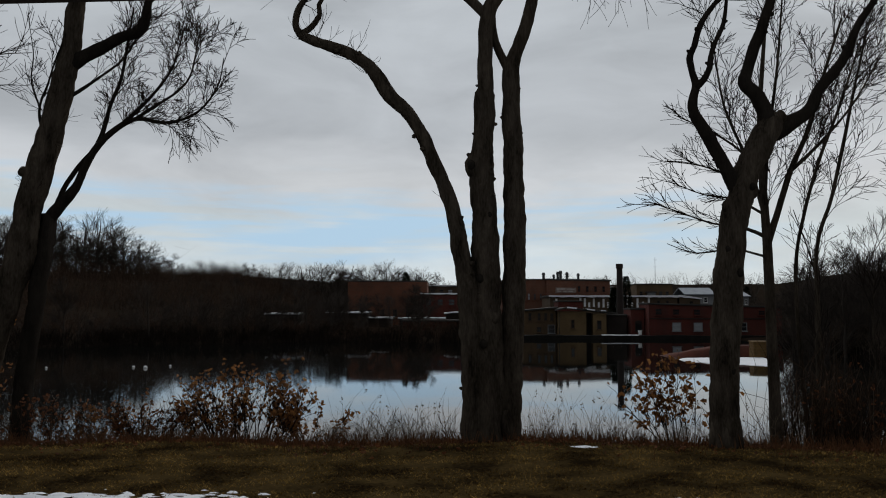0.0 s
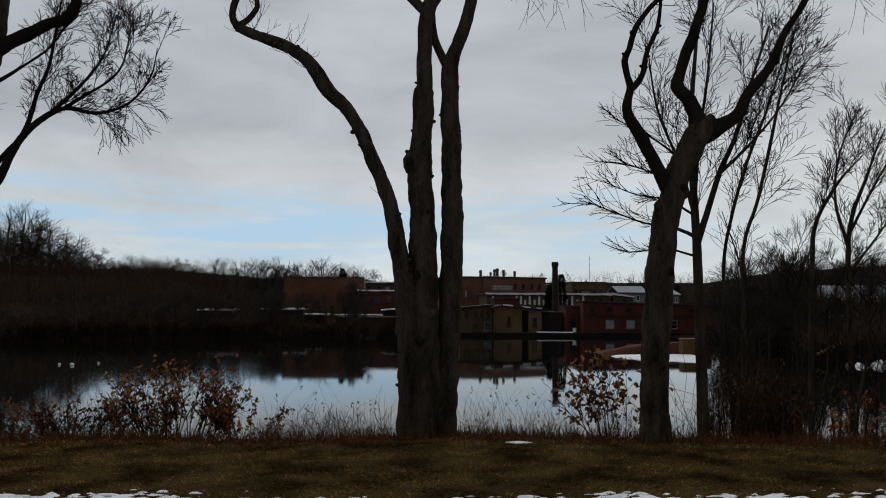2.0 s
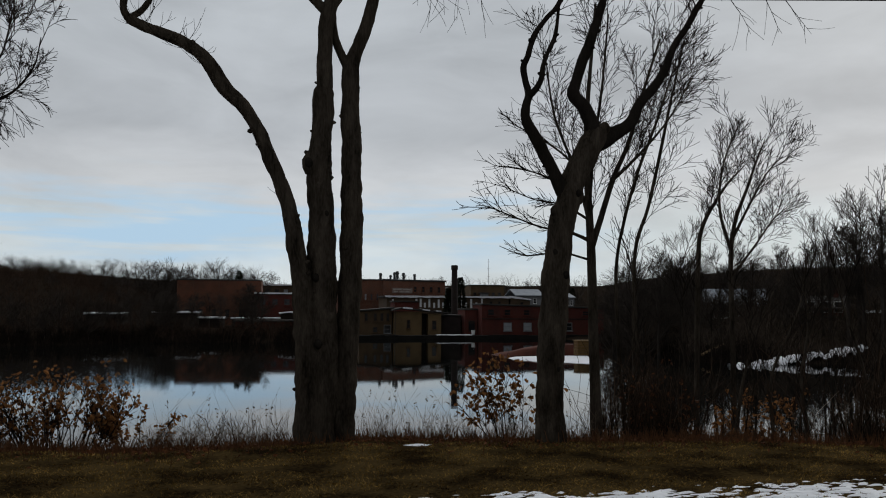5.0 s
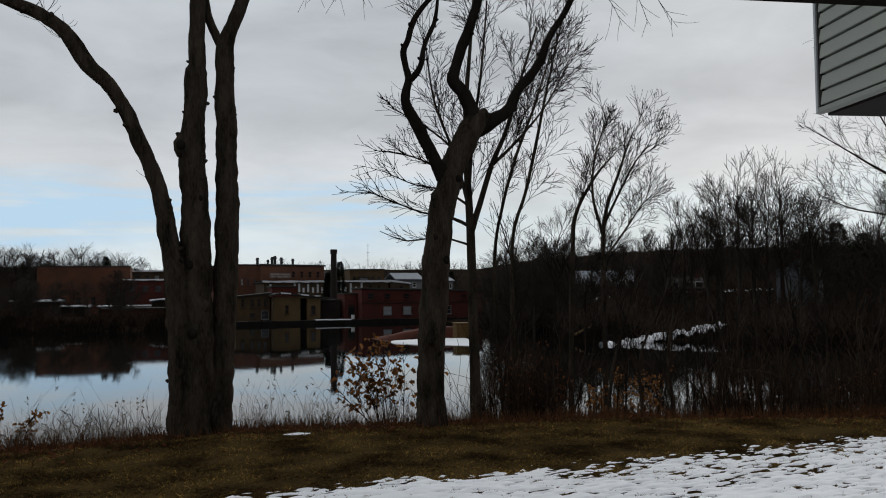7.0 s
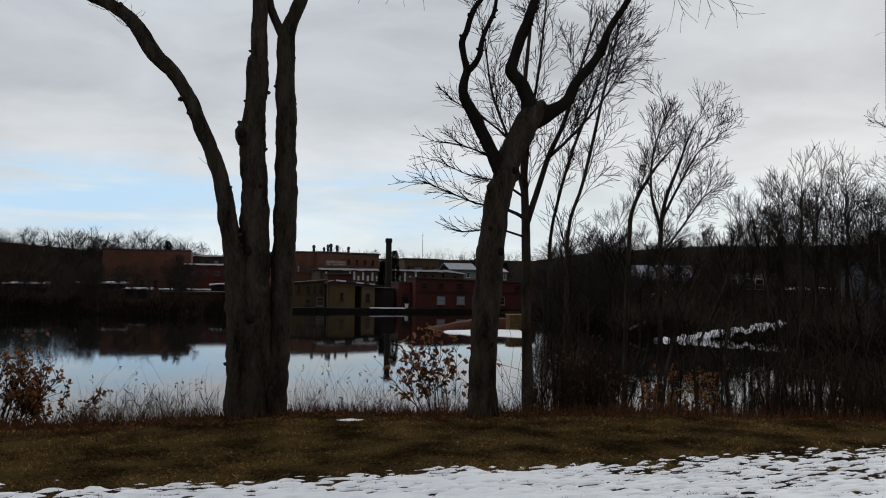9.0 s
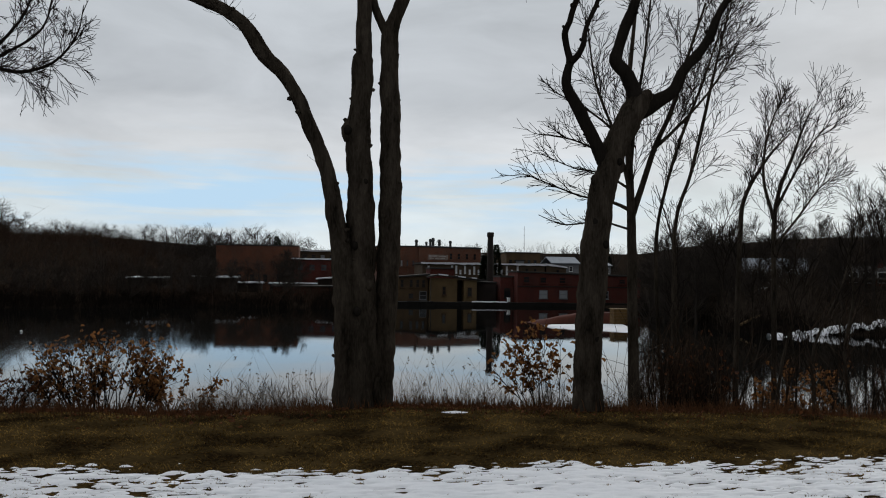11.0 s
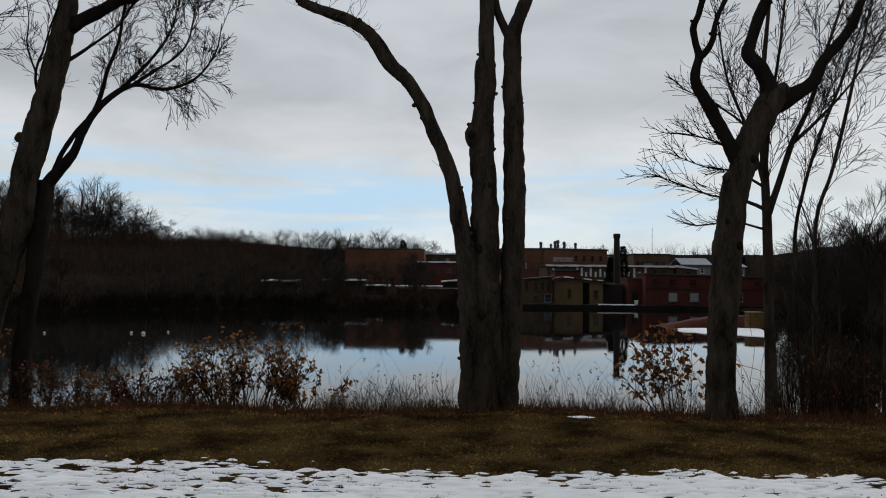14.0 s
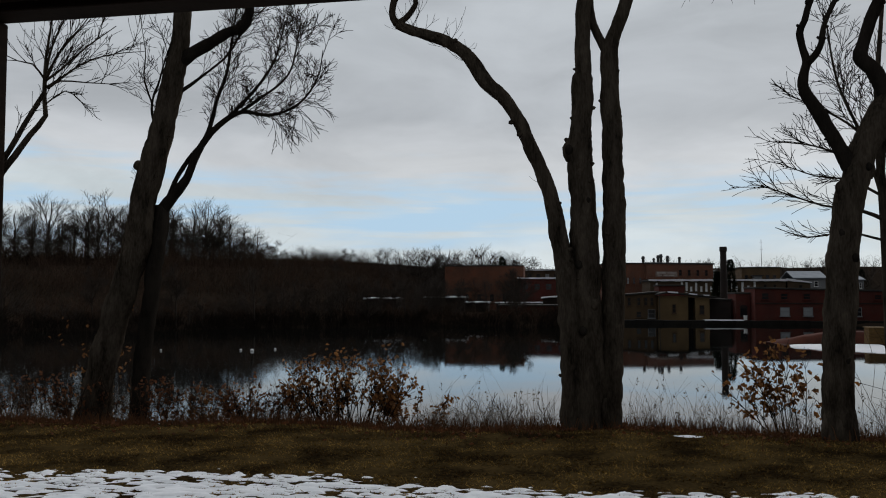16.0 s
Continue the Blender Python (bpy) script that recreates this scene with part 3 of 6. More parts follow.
for x0, x1, y, z1, rise, label in ((49.9, 55.8, 170, 4.9, 1.4, "grey clapboard shed with pale pitched roof"), (62.7, 64.8, 175, 4.6, 1.0, "small pale shed on the hillside")):
    grey = thing("grey_shed", ((x0 + x1) / 2, y + 4, -1.5), label, "building", "old mill buildings")
    part("wall", box(x0, x1, y, y + 8, -1.5, z1), GREY_WALL, grey)
    rb = buf()
    rb["v"] = [(x0 - 0.3, y - 0.4, z1), (x1 + 0.3, y - 0.4, z1), (x1 + 0.3, y + 4, z1 + rise), (x0 - 0.3, y + 4, z1 + rise), (x1 + 0.3, y + 8.4, z1), (x0 - 0.3, y + 8.4, z1)]
    rb["v"] += [(v[0], v[1], v[2] + 0.16) for v in rb["v"]]
    rb["f"] = [(0, 3, 2, 1), (3, 5, 4, 2), (6, 7, 8, 9), (9, 8, 10, 11), (0, 1, 7, 6), (4, 5, 11, 10), (1, 2, 8, 7), (2, 4, 10, 8), (3, 0, 6, 9), (5, 3, 9, 11)]
    part("roof", rb, SLATE, grey, "pale frosted roofing")
    for k in range(2):
        window(grey, x0 + (x1 - x0) * (0.3 + 0.4 * k), z1 - 1.6, min(0.8, (x1 - x0) * 0.22), 1.1, y)

# ochre waterside houses under one low dark roof
annex = building("ochre_annex", "dull ochre annex with dark windows over the water", 12.2, 17.2, 125.6, 5, -2.9, 1.7, STUCCO_DULL, fall=-0.45)
for x in (13.2, 14.6, 15.6, 16.5):
    window(annex, x, 0.25, 0.55, 1.25, 125.6, trim=WOOD)
window(annex, 16.45, -1.6, 1.1, 1.3, 125.6, PANE_DARK, GREY_WALL)
window(annex, 14.6, -1.5, 0.8, 0.9, 125.6, PANE_DARK, WOOD)
och = thing("ochre_mill_house", (21, 127, -2.9), "ochre stuccoed houses under a low dark roof at the water", "building", "old mill buildings")
part("wall", box(17.36, 21.48, 124.0, 130, -2.9, 1.72), STUCCO, och)
part("wall", box(22.5, 24.5, 124.0, 130, -2.9, 1.40), STUCCO, och)
part("wall", box(21.484, 22.496, 126.0, 130, -2.9, 1.45), BRICK_CHIM, och, "dark recessed brick bay")
roof = part("roof", lean_roof(buf(), [(16.9, 2.02), (18.6, 2.36), (22.4, 1.98), (26.1, 1.58)], 123.45, 130.4, 0.2), ROOF, och)
for x0, x1, z0, z1 in ((18.5, 20.0, 2.37, 2.24), (21.5, 22.7, 2.10, 1.98), (23.6, 24.4, 1.88, 1.80)):
    part("roof_snow", snow_sheet(x0, x1, 123.46, 126.5, z0, z1, x0, 0.16), SNOW, roof, "scrap of snow left on the dark roof")
window(och, 19.46, -0.80, 0.55, 1.3, 124.0, trim=WOOD)
window(och, 23.42, -1.0, 0.72, 1.4, 124.0, trim=WOOD)
part("gutter", add_tube(buf(), [(17.4, 123.9, -2.0, 0.05), (17.4, 123.9, 1.7, 0.05)], 6), METAL_DARK, och)
building("sooty_link", "low soot-dark brick block below the chimney", 24.8, 28.0, 126, 6, -2.9, 1.05, BRICK_CHIM, overhang=0.1)
building("roof_house", "dark brick penthouse behind the ochre house", 18.7, 22.7, 134, 5, -2.0, 3.2, BRICK_DARK, overhang=0.15)

# chimney
ch = thing("mill_chimney", (28.5, 133, -2.0), "tall round soot-dark brick mill chimney", "chimney")
part("shaft", add_tube(buf(), [(28.5, 133, -2.0, 0.64), (28.5, 133, 2, 0.57), (28.48, 133, 8.75, 0.46)], 24), BRICK_CHIM, ch, smooth=False)
part("cap", add_tube(buf(), [(28.48, 133, 8.55, 0.48), (28.48, 133, 8.7, 0.57), (28.48, 133, 9.2, 0.57), (28.48, 133, 9.35, 0.50)], 24), BRICK_CHIM, ch)

# red brick pump house and the lower range beside it
lowred = building("red_link_range", "low dark red brick range with an arched doorway", 28.3, 30.3, 124.5, 5, -2.9, 2.0, BRICK_DARK, overhang=0.1)
window(lowred, 29.4, -1.2, 1.0, 1.2, 124.5, trim=BRICK_CHIM, arch=0.4, bars=0)
red = building("red_pump_house", "dark red brick building with pale windows at the water", 30.4, 50.0, 122, 6, -2.9, 2.78, BRICK_DARK, overhang=0.14, fall=0.5)
for i, x in enumerate((31.8, 34.4, 37.45, 40.6, 43.8, 47.0)):
    window(red, x, 1.2, 1.05, 1.0 - 0.05 * i, 122, trim=BRICK_DARK, arch=0.2)
    if 0 < i < 5:
        window(red, x - 0.05 + 0.1 * i, -1.12, 1.3, 1.25, 122, PANE_GREY if i < 4 else PANE_DARK, trim=GREY_WALL)
part("string_course", box(30.36, 50.04, 121.93, 121.996, 0.62, 0.76), BRICK_CHIM, red)

# left brick building and its neighbours
lb = building("plain_brick_warehouse", "plain red brick warehouse with blank wall", -18.4, -3.1, 160, 18, -1.4, 7.2, BRICK_PALE, overhang=0.06)
for i in range(6):
    window(lb, -16.6 + 2.45 * i, 0.3, 0.9, 1.6, 160, trim=BRICK, arch=0.2)
pale = building("pale_factory_block", "pale tan flat factory block behind the warehouse", -3.3, 4.6, 178.5, 14, -1.4, 6.75, TAN, snow=True)
for i in range(4):
    window(pale, -2.2 + 1.9 * i, 5.3, 1.0, 0.8, 178.5, PANE_GREY if i == 2 else PANE_DARK, trim=TAN)
dl = building("dark_brick_shop", "low dark brick workshop with snowy roof edge", -3.8, 5.0, 150, 8, -1.4, 4.55, BRICK_DARK, snow=True)
for i in range(4):
    window(dl, -2.6 + 2.1 * i, 2.6, 1.1, 1.2, 150, PANE_DUSK, trim=BRICK_DARK)
building("low_brown_shed", "low brown shed with flat dark roof by the shore", -6.2, 3.4, 128, 5, -2.6, 0.1, RUST)
building("shore_shed", "low dark shed with thin snow on its roof", -28.8, -23.7, 135, 6, -1.6, 1.0, DARK_BOARD, snow=True)
building("long_shore_shed", "long low shed with thin snow on its roof", -19.7, -12.9, 141, 6, -1.6, 1.2, DARK_BOARD, snow=True)
building("low_shore_shed", "low shed under patchy snow near the warehouse", -12.5, -8.7, 139, 5, -1.6, 0.3, DARK_BOARD, snow=True)
building("long_loading_shed", "long low loading shed with a thin snowy roof edge", -7.3, 0.2, 140, 5, -1.6, 0.22, DARK_BOARD, snow=True, skirt=0.02)
building("snow_roofed_porch", "small lean-to with bright snow on its roof", 0.5, 3.0, 140.5, 4, -1.6, 1.05, DARK_BOARD, snow=True, fall=-0.3, skirt=0.1)

# waterside wall, small things on it
sw = buf()
for i in range(20):
    x0 = 11.5 + 2.0 * i
    add_box(sw, x0, x0 + 1.985, 120.9 + 0.06 * math.sin(i * 2.1), 123.0, -3.2, -1.74 + 0.05 * math.sin(i * 1.3), bevel=0.03)
solid("seawall", sw, STONE, (30, 121, -3.2), "dark stone retaining wall along the mill water", "wall", kind="structure")
ws = snow_sheet(23.2, 28.6, 120.86, 122.6, -1.68, -1.70, 3, 0.10, 0.06)
solid("snow_strip", ws, SNOW, (26, 121.5, -1.7), "thin strip of snow on the waterside wall", "snow", kind="stuff")
bx = thing("white_hut", (28.95, 121.6, -1.66), "small white box-shaped hut on the waterside wall", "hut")
part("body", box(28.74, 29.16, 121.4, 121.8, -1.68, -1.13, bevel=0.03), WHITE_PAINT, bx)
part("lid", box(28.68, 29.22, 121.34, 121.86, -1.126, -1.04, bevel=0.02), WHITE_PAINT, bx)

# mast behind the mill
an = thing("radio_mast", (77.2, 300, 0), "thin grey radio mast on the far hill", "mast")
part("pole", add_tube(buf(), [(77.2, 300, 0, 0.16), (77.2, 300, 20.6, 0.05)], 6), METAL, an)
for z in (14, 17, 19.5):
    part("crossarm", box(76.6, 77.8, 299.96, 300.04, z, z + 0.06), METAL, an)

# houses among the trees on the shore to the right
def gable_house(x, y, w, d, h, ridge, wall, label, yaw, top, foot=None):
    z = ground_z(x, y) - 0.8 if foot is None else foot
    hs = thing("house", (x, y, z), label, "house", "houses among the trees")
    m = pose(x, y, z, 0, 0, yaw)
    part("wall", add_box(buf(), -w / 2, w / 2, -d / 2, d / 2, 0, h, m=m), wall, hs)
    rb = buf()
    o = 0.35
    for a in (-1, 1):
        k = len(rb["v"])
        for zz in (0.0, 0.16):
            rb["v"] += [tuple(m @ Vector(q)) for q in ((-w / 2 - o, a * (d / 2 + o), h - 0.2 + zz), (w / 2 + o, a * (d / 2 + o), h - 0.2 + zz),
                                                         (w / 2 + o, 0, h + ridge + zz), (-w / 2 - o, 0, h + ridge + zz))]
        rb["f"] += [(k, k + 1, k + 2, k + 3), (k + 7, k + 6, k + 5, k + 4), (k, k + 4, k + 5, k + 1), (k + 1, k + 5, k + 6, k + 2), (k + 3, k + 2, k + 6, k + 7), (k, k + 3, k + 7, k + 4)]
    rf = part("roof", rb, top, hs)
    part("chimney", add_box(buf(), w * 0.2, w * 0.2 + 0.6, -0.3, 0.3, h + ridge * 0.5, h + ridge + 1.0, m=m), BRICK_DARK, rf)
    gb = buf()
    for sx in (-w / 2 + 0.01, w / 2 - 0.01):
        k = len(gb["v"])
        gb["v"] += [tuple(m @ Vector(q)) for q in ((sx, -d / 2, h), (sx, d / 2, h), (sx, 0, h + ridge))]
        gb["f"].append((k, k + 1, k + 2))
    part("gable", gb, wall, hs)
    for i in (-1, 0, 1):
        fr = part("window", add_box(buf(), i * w * 0.3 - 0.5, i * w * 0.3 + 0.5, -d / 2 - 0.05, -d / 2 + 0.02, 1.0, 2.4, m=m), WHITE_PAINT, hs)
        part("pane", add_box(buf(), i * w * 0.3 - 0.4, i * w * 0.3 + 0.4, -d / 2 - 0.07, -d / 2 - 0.052, 1.1, 2.3, m=m), PANE_DARK, fr)
    return hs


gable_house(57.2, 96.3, 7.0, 6.0, 1.9, 1.7, GREY_WALL, "grey house with pale slate gable roof behind bare trees", -30, SLATE)
gable_house(68.2, 73.3, 5.0, 4.6, 4.0, 1.3, SLATE, "blue-grey house with dark roof among dark trees", 47, ROOF, 0.4)
gable_house(67.0, 92.0, 5.0, 4.5, 1.6, 1.3, BRICK_DARK, "small brick house with dark roof among trees", -36, ROOF)

# snowy sandbar with a crate
sb = buf()
nx, ny = 60, 16
for j in range(ny + 1):
    for i in range(nx + 1):
        u, v = i / nx, j / ny
        far = Vector((20.7 + 10.0 * u, 74.9 + 3.4 * u ** 0.6, 0))
        near = Vector((20.7 + 6.4 * u ** 2.2, 74.5 - 9.6 * u ** 1.1, 0))
        p = near.lerp(far, v)
        x, y = p.x + 0.25 * noise.noise((u * 7, v * 3, 2)), p.y + 0.5 * noise.noise((u * 6, v * 2, 5))
        edge = min(v, 1 - v) * 2
        sb["v"].append((x, y, WATER_Z - 0.16 + 0.27 * smooth(0, 0.3, edge) * smooth(-0.05, 0.25, u) * smooth(1.02, 0.93, u) + 0.06 * noise.noise((x * 0.9, y * 0.9, 7))))
for j in range(ny):
    for i in range(nx):
        k = j * (nx + 1) + i
        sb["f"].append((k, k + 1, k + nx + 2, k + nx + 1))
solid("sandbar", sb, SNOW, (25, 72.5, WATER_Z - 0.2), "low sandbar under white snow in the water", "sandbar", kind="structure", smooth=True)
cr = thing("wooden_crate", (29.1, 76.5, -2.15), "ochre-brown wooden crate on the snowy sandbar", "crate")
for i in range(5):
    part("plank", box(28.45, 29.85, 76.0, 77.1, -2.16 + 0.28 * i, -1.895 + 0.28 * i, bevel=0.02), WOOD_OCHRE, cr)
part("lid", box(28.38, 29.92, 75.93, 77.17, -0.756, -0.70, bevel=0.01), WOOD_PALE, cr)
rb = buf()
for i in range(24):
    for j, (dy, z) in enumerate(((0, -2.5), (0.6, -2.2), (1.6, -2.08), (3.2, -2.5))):
        x = 19.5 + i * 0.5
        rb["v"].append((x, 79 + dy + 0.5 * noise.noise((x * 0.3, j, 0)), z + 0.12 * noise.noise((x * 0.7, j, 4)) - 0.25 * smooth(25, 20, x) + (0.85 * smooth(20, 28.5, x) if 0 < j < 3 else 0)))
for i in range(23):
    for j in range(3):
        rb["f"].append((i * 4 + j, i * 4 + 4 + j, i * 4 + 5 + j, i * 4 + 1 + j))
solid("mud_bank", rb, RUST, (25, 80, -2.4), "low rusty red mud bank rising from the water", "bank", kind="structure", smooth=True)

# small white objects of unidentified kind, far out on the pond
for x, y, r_ in ((-29.9, 62.7, 0.08), (-23.7, 63.7, 0.09), (-22.6, 63.2, 0.13), (-21.3, 65.0, 0.08)):
    fl = buf()
    for i in range(6):
        a = math.pi * i / 5
        fl["v"] += [(x + 1.25 * r_ * math.sin(a) * math.cos(c * 0.785), y + r_ * math.sin(a) * math.sin(c * 0.785), WATER_Z + 0.06 + r_ * math.cos(a)) for c in range(8)]
    fl["f"] = [(i * 8 + j, i * 8 + (j + 1) % 8, i * 8 + 8 + (j + 1) % 8, i * 8 + 8 + j) for i in range(5) for j in range(8)]
    solid("float", fl, WHITE_PAINT, (x, y, WATER_Z), "small white object of unknown kind on the dark water", "float", "floats on the pond", smooth=True)

# ---- trees on the lawn's edge ----
def limb_mesh(parent, name, pts, mat=BARK, sides=14, step=0.07, rough=0.24, label="", snags=0, size=0.035):
    """One limb with the broken stubs that grow on it."""
    b = add_tube(buf(), spline(pts, step), sides, rough)
    if snags:
        stubs(b, pts, snags, rnd, size)
    return part(name, b, mat, parent, label, smooth=True)


def knot(b, x, y, z, r, squash=0.8):
    """A rounded burl or healed branch collar."""
    n, k0 = 10, len(b["v"])
    for i in range(6):
        a = math.pi * i / 5
        for j in range(n):
            c = 2 * math.pi * j / n
            rr = r * (1 + 0.18 * noise.noise((i * 0.9, j * 0.7, x * 3 + z)))
            b["v"].append((x + rr * math.sin(a) * math.cos(c), y + rr * squash * math.sin(a) * math.sin(c), z + rr * 1.2 * math.cos(a)))
    for i in range(5):
        for j in range(n):
            b["f"].append((k0 + i * n + j, k0 + i * n + (j + 1) % n, k0 + (i + 1) * n + (j + 1) % n, k0 + (i + 1) * n + j))


def twigs_along(b, pts, rnd, count, length, r, level=1, kids=4, start=0.2, lift=0.1, spread=1.0, forward=0.6, thin=0.0035, flat=0.35):
    """Twigs that spring from a limb; flat: how far they spread towards and away from the house."""
    line = spline(pts, 0.15)
    for _ in range(count):
        i = rnd.randint(int(start * (len(line) - 1)), len(line) - 2)
        a, c = Vector(line[i][:3]), Vector(line[i + 1][:3])
        d = (c - a).normalized() * forward + Vector((rnd.uniform(-1, 1), rnd.uniform(-1, 1) * flat, rnd.uniform(-0.5, 1))) * spread
        grow(b, a, d, length * rnd.uniform(0.5, 1.15), r, level, rnd, kids, lift, 0.76, 0.17, thin)


def stubs(b, pts, count, q, size=0.035):
    """Short broken snags and bumps along a limb."""
    line = spline(pts, 0.1)
    for _ in range(count):
        i = q.randint(3, len(line) - 4)
        a, c = Vector(line[i][:3]), Vector(line[i + 1][:3])
        d = (c - a).normalized()
        s = Vector((q.choice((-1, 1)) * q.uniform(0.5, 1), q.uniform(-0.8, 0.3), q.uniform(-0.2, 0.5)))
        s = (s - d * s.dot(d)).normalized()
        r, k = line[i][3], q.uniform(0.6, 1.3) * size
        add_tube(b, [(*(a + s * r * 0.6), k * 1.3), (*(a + s * (r + k * 0.6)), k), (*(a + s * (r + k * 1.3) + d * k * 0.5), k * 0.55)], 7, 0.3)


rnd = random.Random(4)
# three-stemmed tree
T1A = [(0.64, 15.30, -0.12, 0.30), (0.61, 15.3, 1.40, 0.262), (0.48, 15.3, 2.64, 0.22), (0.38, 15.3, 3.17, 0.185), (0.25, 15.3, 3.90, 0.155),
       (0.11, 15.3, 4.43, 0.136), (-0.15, 15.3, 5.07, 0.132), (-0.42, 15.3, 5.66, 0.125), (-0.68, 15.3, 6.04, 0.122), (-1.01, 15.3, 6.36, 0.132),
       (-1.33, 15.3, 6.85, 0.122), (-1.70, 15.3, 7.14, 0.112), (-2.08, 15.3, 7.28, 0.10), (-2.46, 15.3, 7.42, 0.092), (-2.70, 15.3, 7.53, 0.088)]
T1A_CURL = [(-2.70, 15.3, 7.53, 0.073), (-2.80, 15.3, 7.72, 0.063), (-2.76, 15.3, 8.01, 0.063), (-2.57, 15.3, 8.28, 0.052), (-2.2, 15.25, 8.6, 0.03)]
T1A_CURL2 = [(-2.68, 15.3, 7.55, 0.06), (-2.5, 15.3, 7.68, 0.058), (-2.34, 15.28, 7.92, 0.05), (-2.36, 15.26, 8.1, 0.042), (-2.2, 15.2, 8.3, 0.025)]
T1B = [(0.82, 15.4, -0.15, 0.37), (0.80, 15.4, 1.39, 0.330), (0.80, 15.4, 2.85, 0.274), (0.80, 15.4, 3.49, 0.253), (0.77, 15.4, 4.13, 0.232),
       (0.71, 15.4, 4.98, 0.232), (0.74, 15.4, 5.41, 0.211), (0.78, 15.4, 5.85, 0.195), (0.78, 15.4, 6.42, 0.190), (0.79, 15.4, 6.50, 0.153),
       (0.80, 15.4, 7.15, 0.146), (0.81, 15.4, 7.70, 0.137), (0.90, 15.4, 8.09, 0.142), (1.12, 15.4, 8.53, 0.125), (1.30, 15.4, 9.25, 0.095), (1.5, 15.5, 11.0, 0.05)]
T1B_L = [(0.83, 15.4, 7.94, 0.095), (0.60, 15.4, 8.16, 0.095), (0.36, 15.4, 8.41, 0.084), (0.06, 15.4, 8.92, 0.063), (-0.3, 15.3, 10.4, 0.04)]
T1C = [(1.22, 15.5, -0.15, 0.235), (1.29, 15.5, 1.80, 0.212), (1.34, 15.5, 3.39, 0.202), (1.33, 15.5, 5.0, 0.191), (1.30, 15.5, 6.09, 0.170),
       (1.29, 15.5, 6.91, 0.155), (1.45, 15.5, 7.38, 0.125), (1.63, 15.5, 7.96, 0.12), (1.74, 15.5, 8.46, 0.11), (1.91, 15.5, 9.30, 0.085), (2.3, 15.5, 11.0, 0.04)]
T1C_L = [(1.27, 15.52, 6.88, 0.096), (1.09, 15.52, 7.25, 0.085), (0.96, 15.52, 7.63, 0.074), (0.95, 15.52, 8.19, 0.064), (1.02, 15.52, 8.97, 0.05)]
tree = thing("tree", (0.9, 15.4, 0), "bare three-stemmed tree with grey-brown bark and one arching limb", "tree", "trees along the bank")
trunk = buf()
add_tube(trunk, spline(T1B, 0.07), 18, 0.2)
knot(trunk, 0.585, 15.36, 5.04, 0.20)
knot(trunk, 0.95, 15.15, 2.2, 0.10)
knot(trunk, 0.72, 15.2, 4.6, 0.08)
for i in range(7):                      # root flare
    a = i * 0.9 + 0.3
    add_tube(trunk, [(0.9 + 0.24 * math.cos(a), 15.4 + 0.2 * math.sin(a), 0.5, 0.10), (0.88 + 0.33 * math.cos(a), 15.4 + 0.3 * math.sin(a), 0.1, 0.09),
                     (0.88 + 0.4 * math.cos(a), 15.4 + 0.36 * math.sin(a), -0.12, 0.05)], 8, 0.2)
stubs(trunk, T1B[2:11], 12, rnd)
part("trunk", trunk, BARK, tree, smooth=True)
for z, x, r_ in ((1.72, 0.74, 0.075), (2.92, 0.69, 0.07), (5.04, 0.52, 0.08), (4.1, 0.86, 0.05)):
    sc = buf()
    knot(sc, x, 15.17 - 0.1 * (z < 2) + 0.04 * (z > 4), z, r_, 0.8)
    part("knot", sc, BARK_DARK, tree, "dark healed branch scar", smooth=True)
limb_mesh(tree, "stem", T1A, sides=16, snags=18)
limb_mesh(tree, "stem", T1C, sides=16, snags=11)
for pts in (T1A_CURL, T1A_CURL2, T1B_L, T1C_L):
    limb_mesh(tree, "limb", pts, sides=10)
cb = buf()
twigs_along(cb, T1A[9:], rnd, 16, 0.55, 0.008, 1, 3, 0.0, 0.25, 0.8, 0.2)
twigs_along(cb, T1A[4:9], rnd, 7, 0.35, 0.006, 0, 3, 0.0, 0.3, 0.7, 0.2)
twigs_along(cb, T1A_CURL, rnd, 10, 1.3, 0.011, 1, 4, 0.5, 0.02, 1.0, 0.3)
twigs_along(cb, T1B[10:], rnd, 18, 2.2, 0.02, 2, 4, 0.75, 0.1, 1.0, 0.4)
twigs_along(cb, T1C[8:], rnd, 14, 2.4, 0.02, 2, 4, 0.5, 0.1, 1.0, 0.4)
twigs_along(cb, T1B[3:8], rnd, 6, 0.3, 0.006, 0, 3, 0.0, 0.2, 0.8, 0.1)
for x in (2.35, 2.75, 3.3, 3.6, 2.9):         # hanging sprays over the gap between the trees
    grow(cb, (x, 15.2, 9.0), (0.25, 0, -0.9), 1.05, 0.011, 1, rnd, 4, -0.02, 0.7)
add_tube(cb, spline([(1.91, 15.5, 9.3, 0.05), (2.4, 15.35, 9.35, 0.035), (3.1, 15.2, 9.1, 0.024), (3.75, 15.2, 8.55, 0.015), (4.1, 15.2, 8.45, 0.008)], 0.15), 6)
part("crown", cb, TWIG, tree)

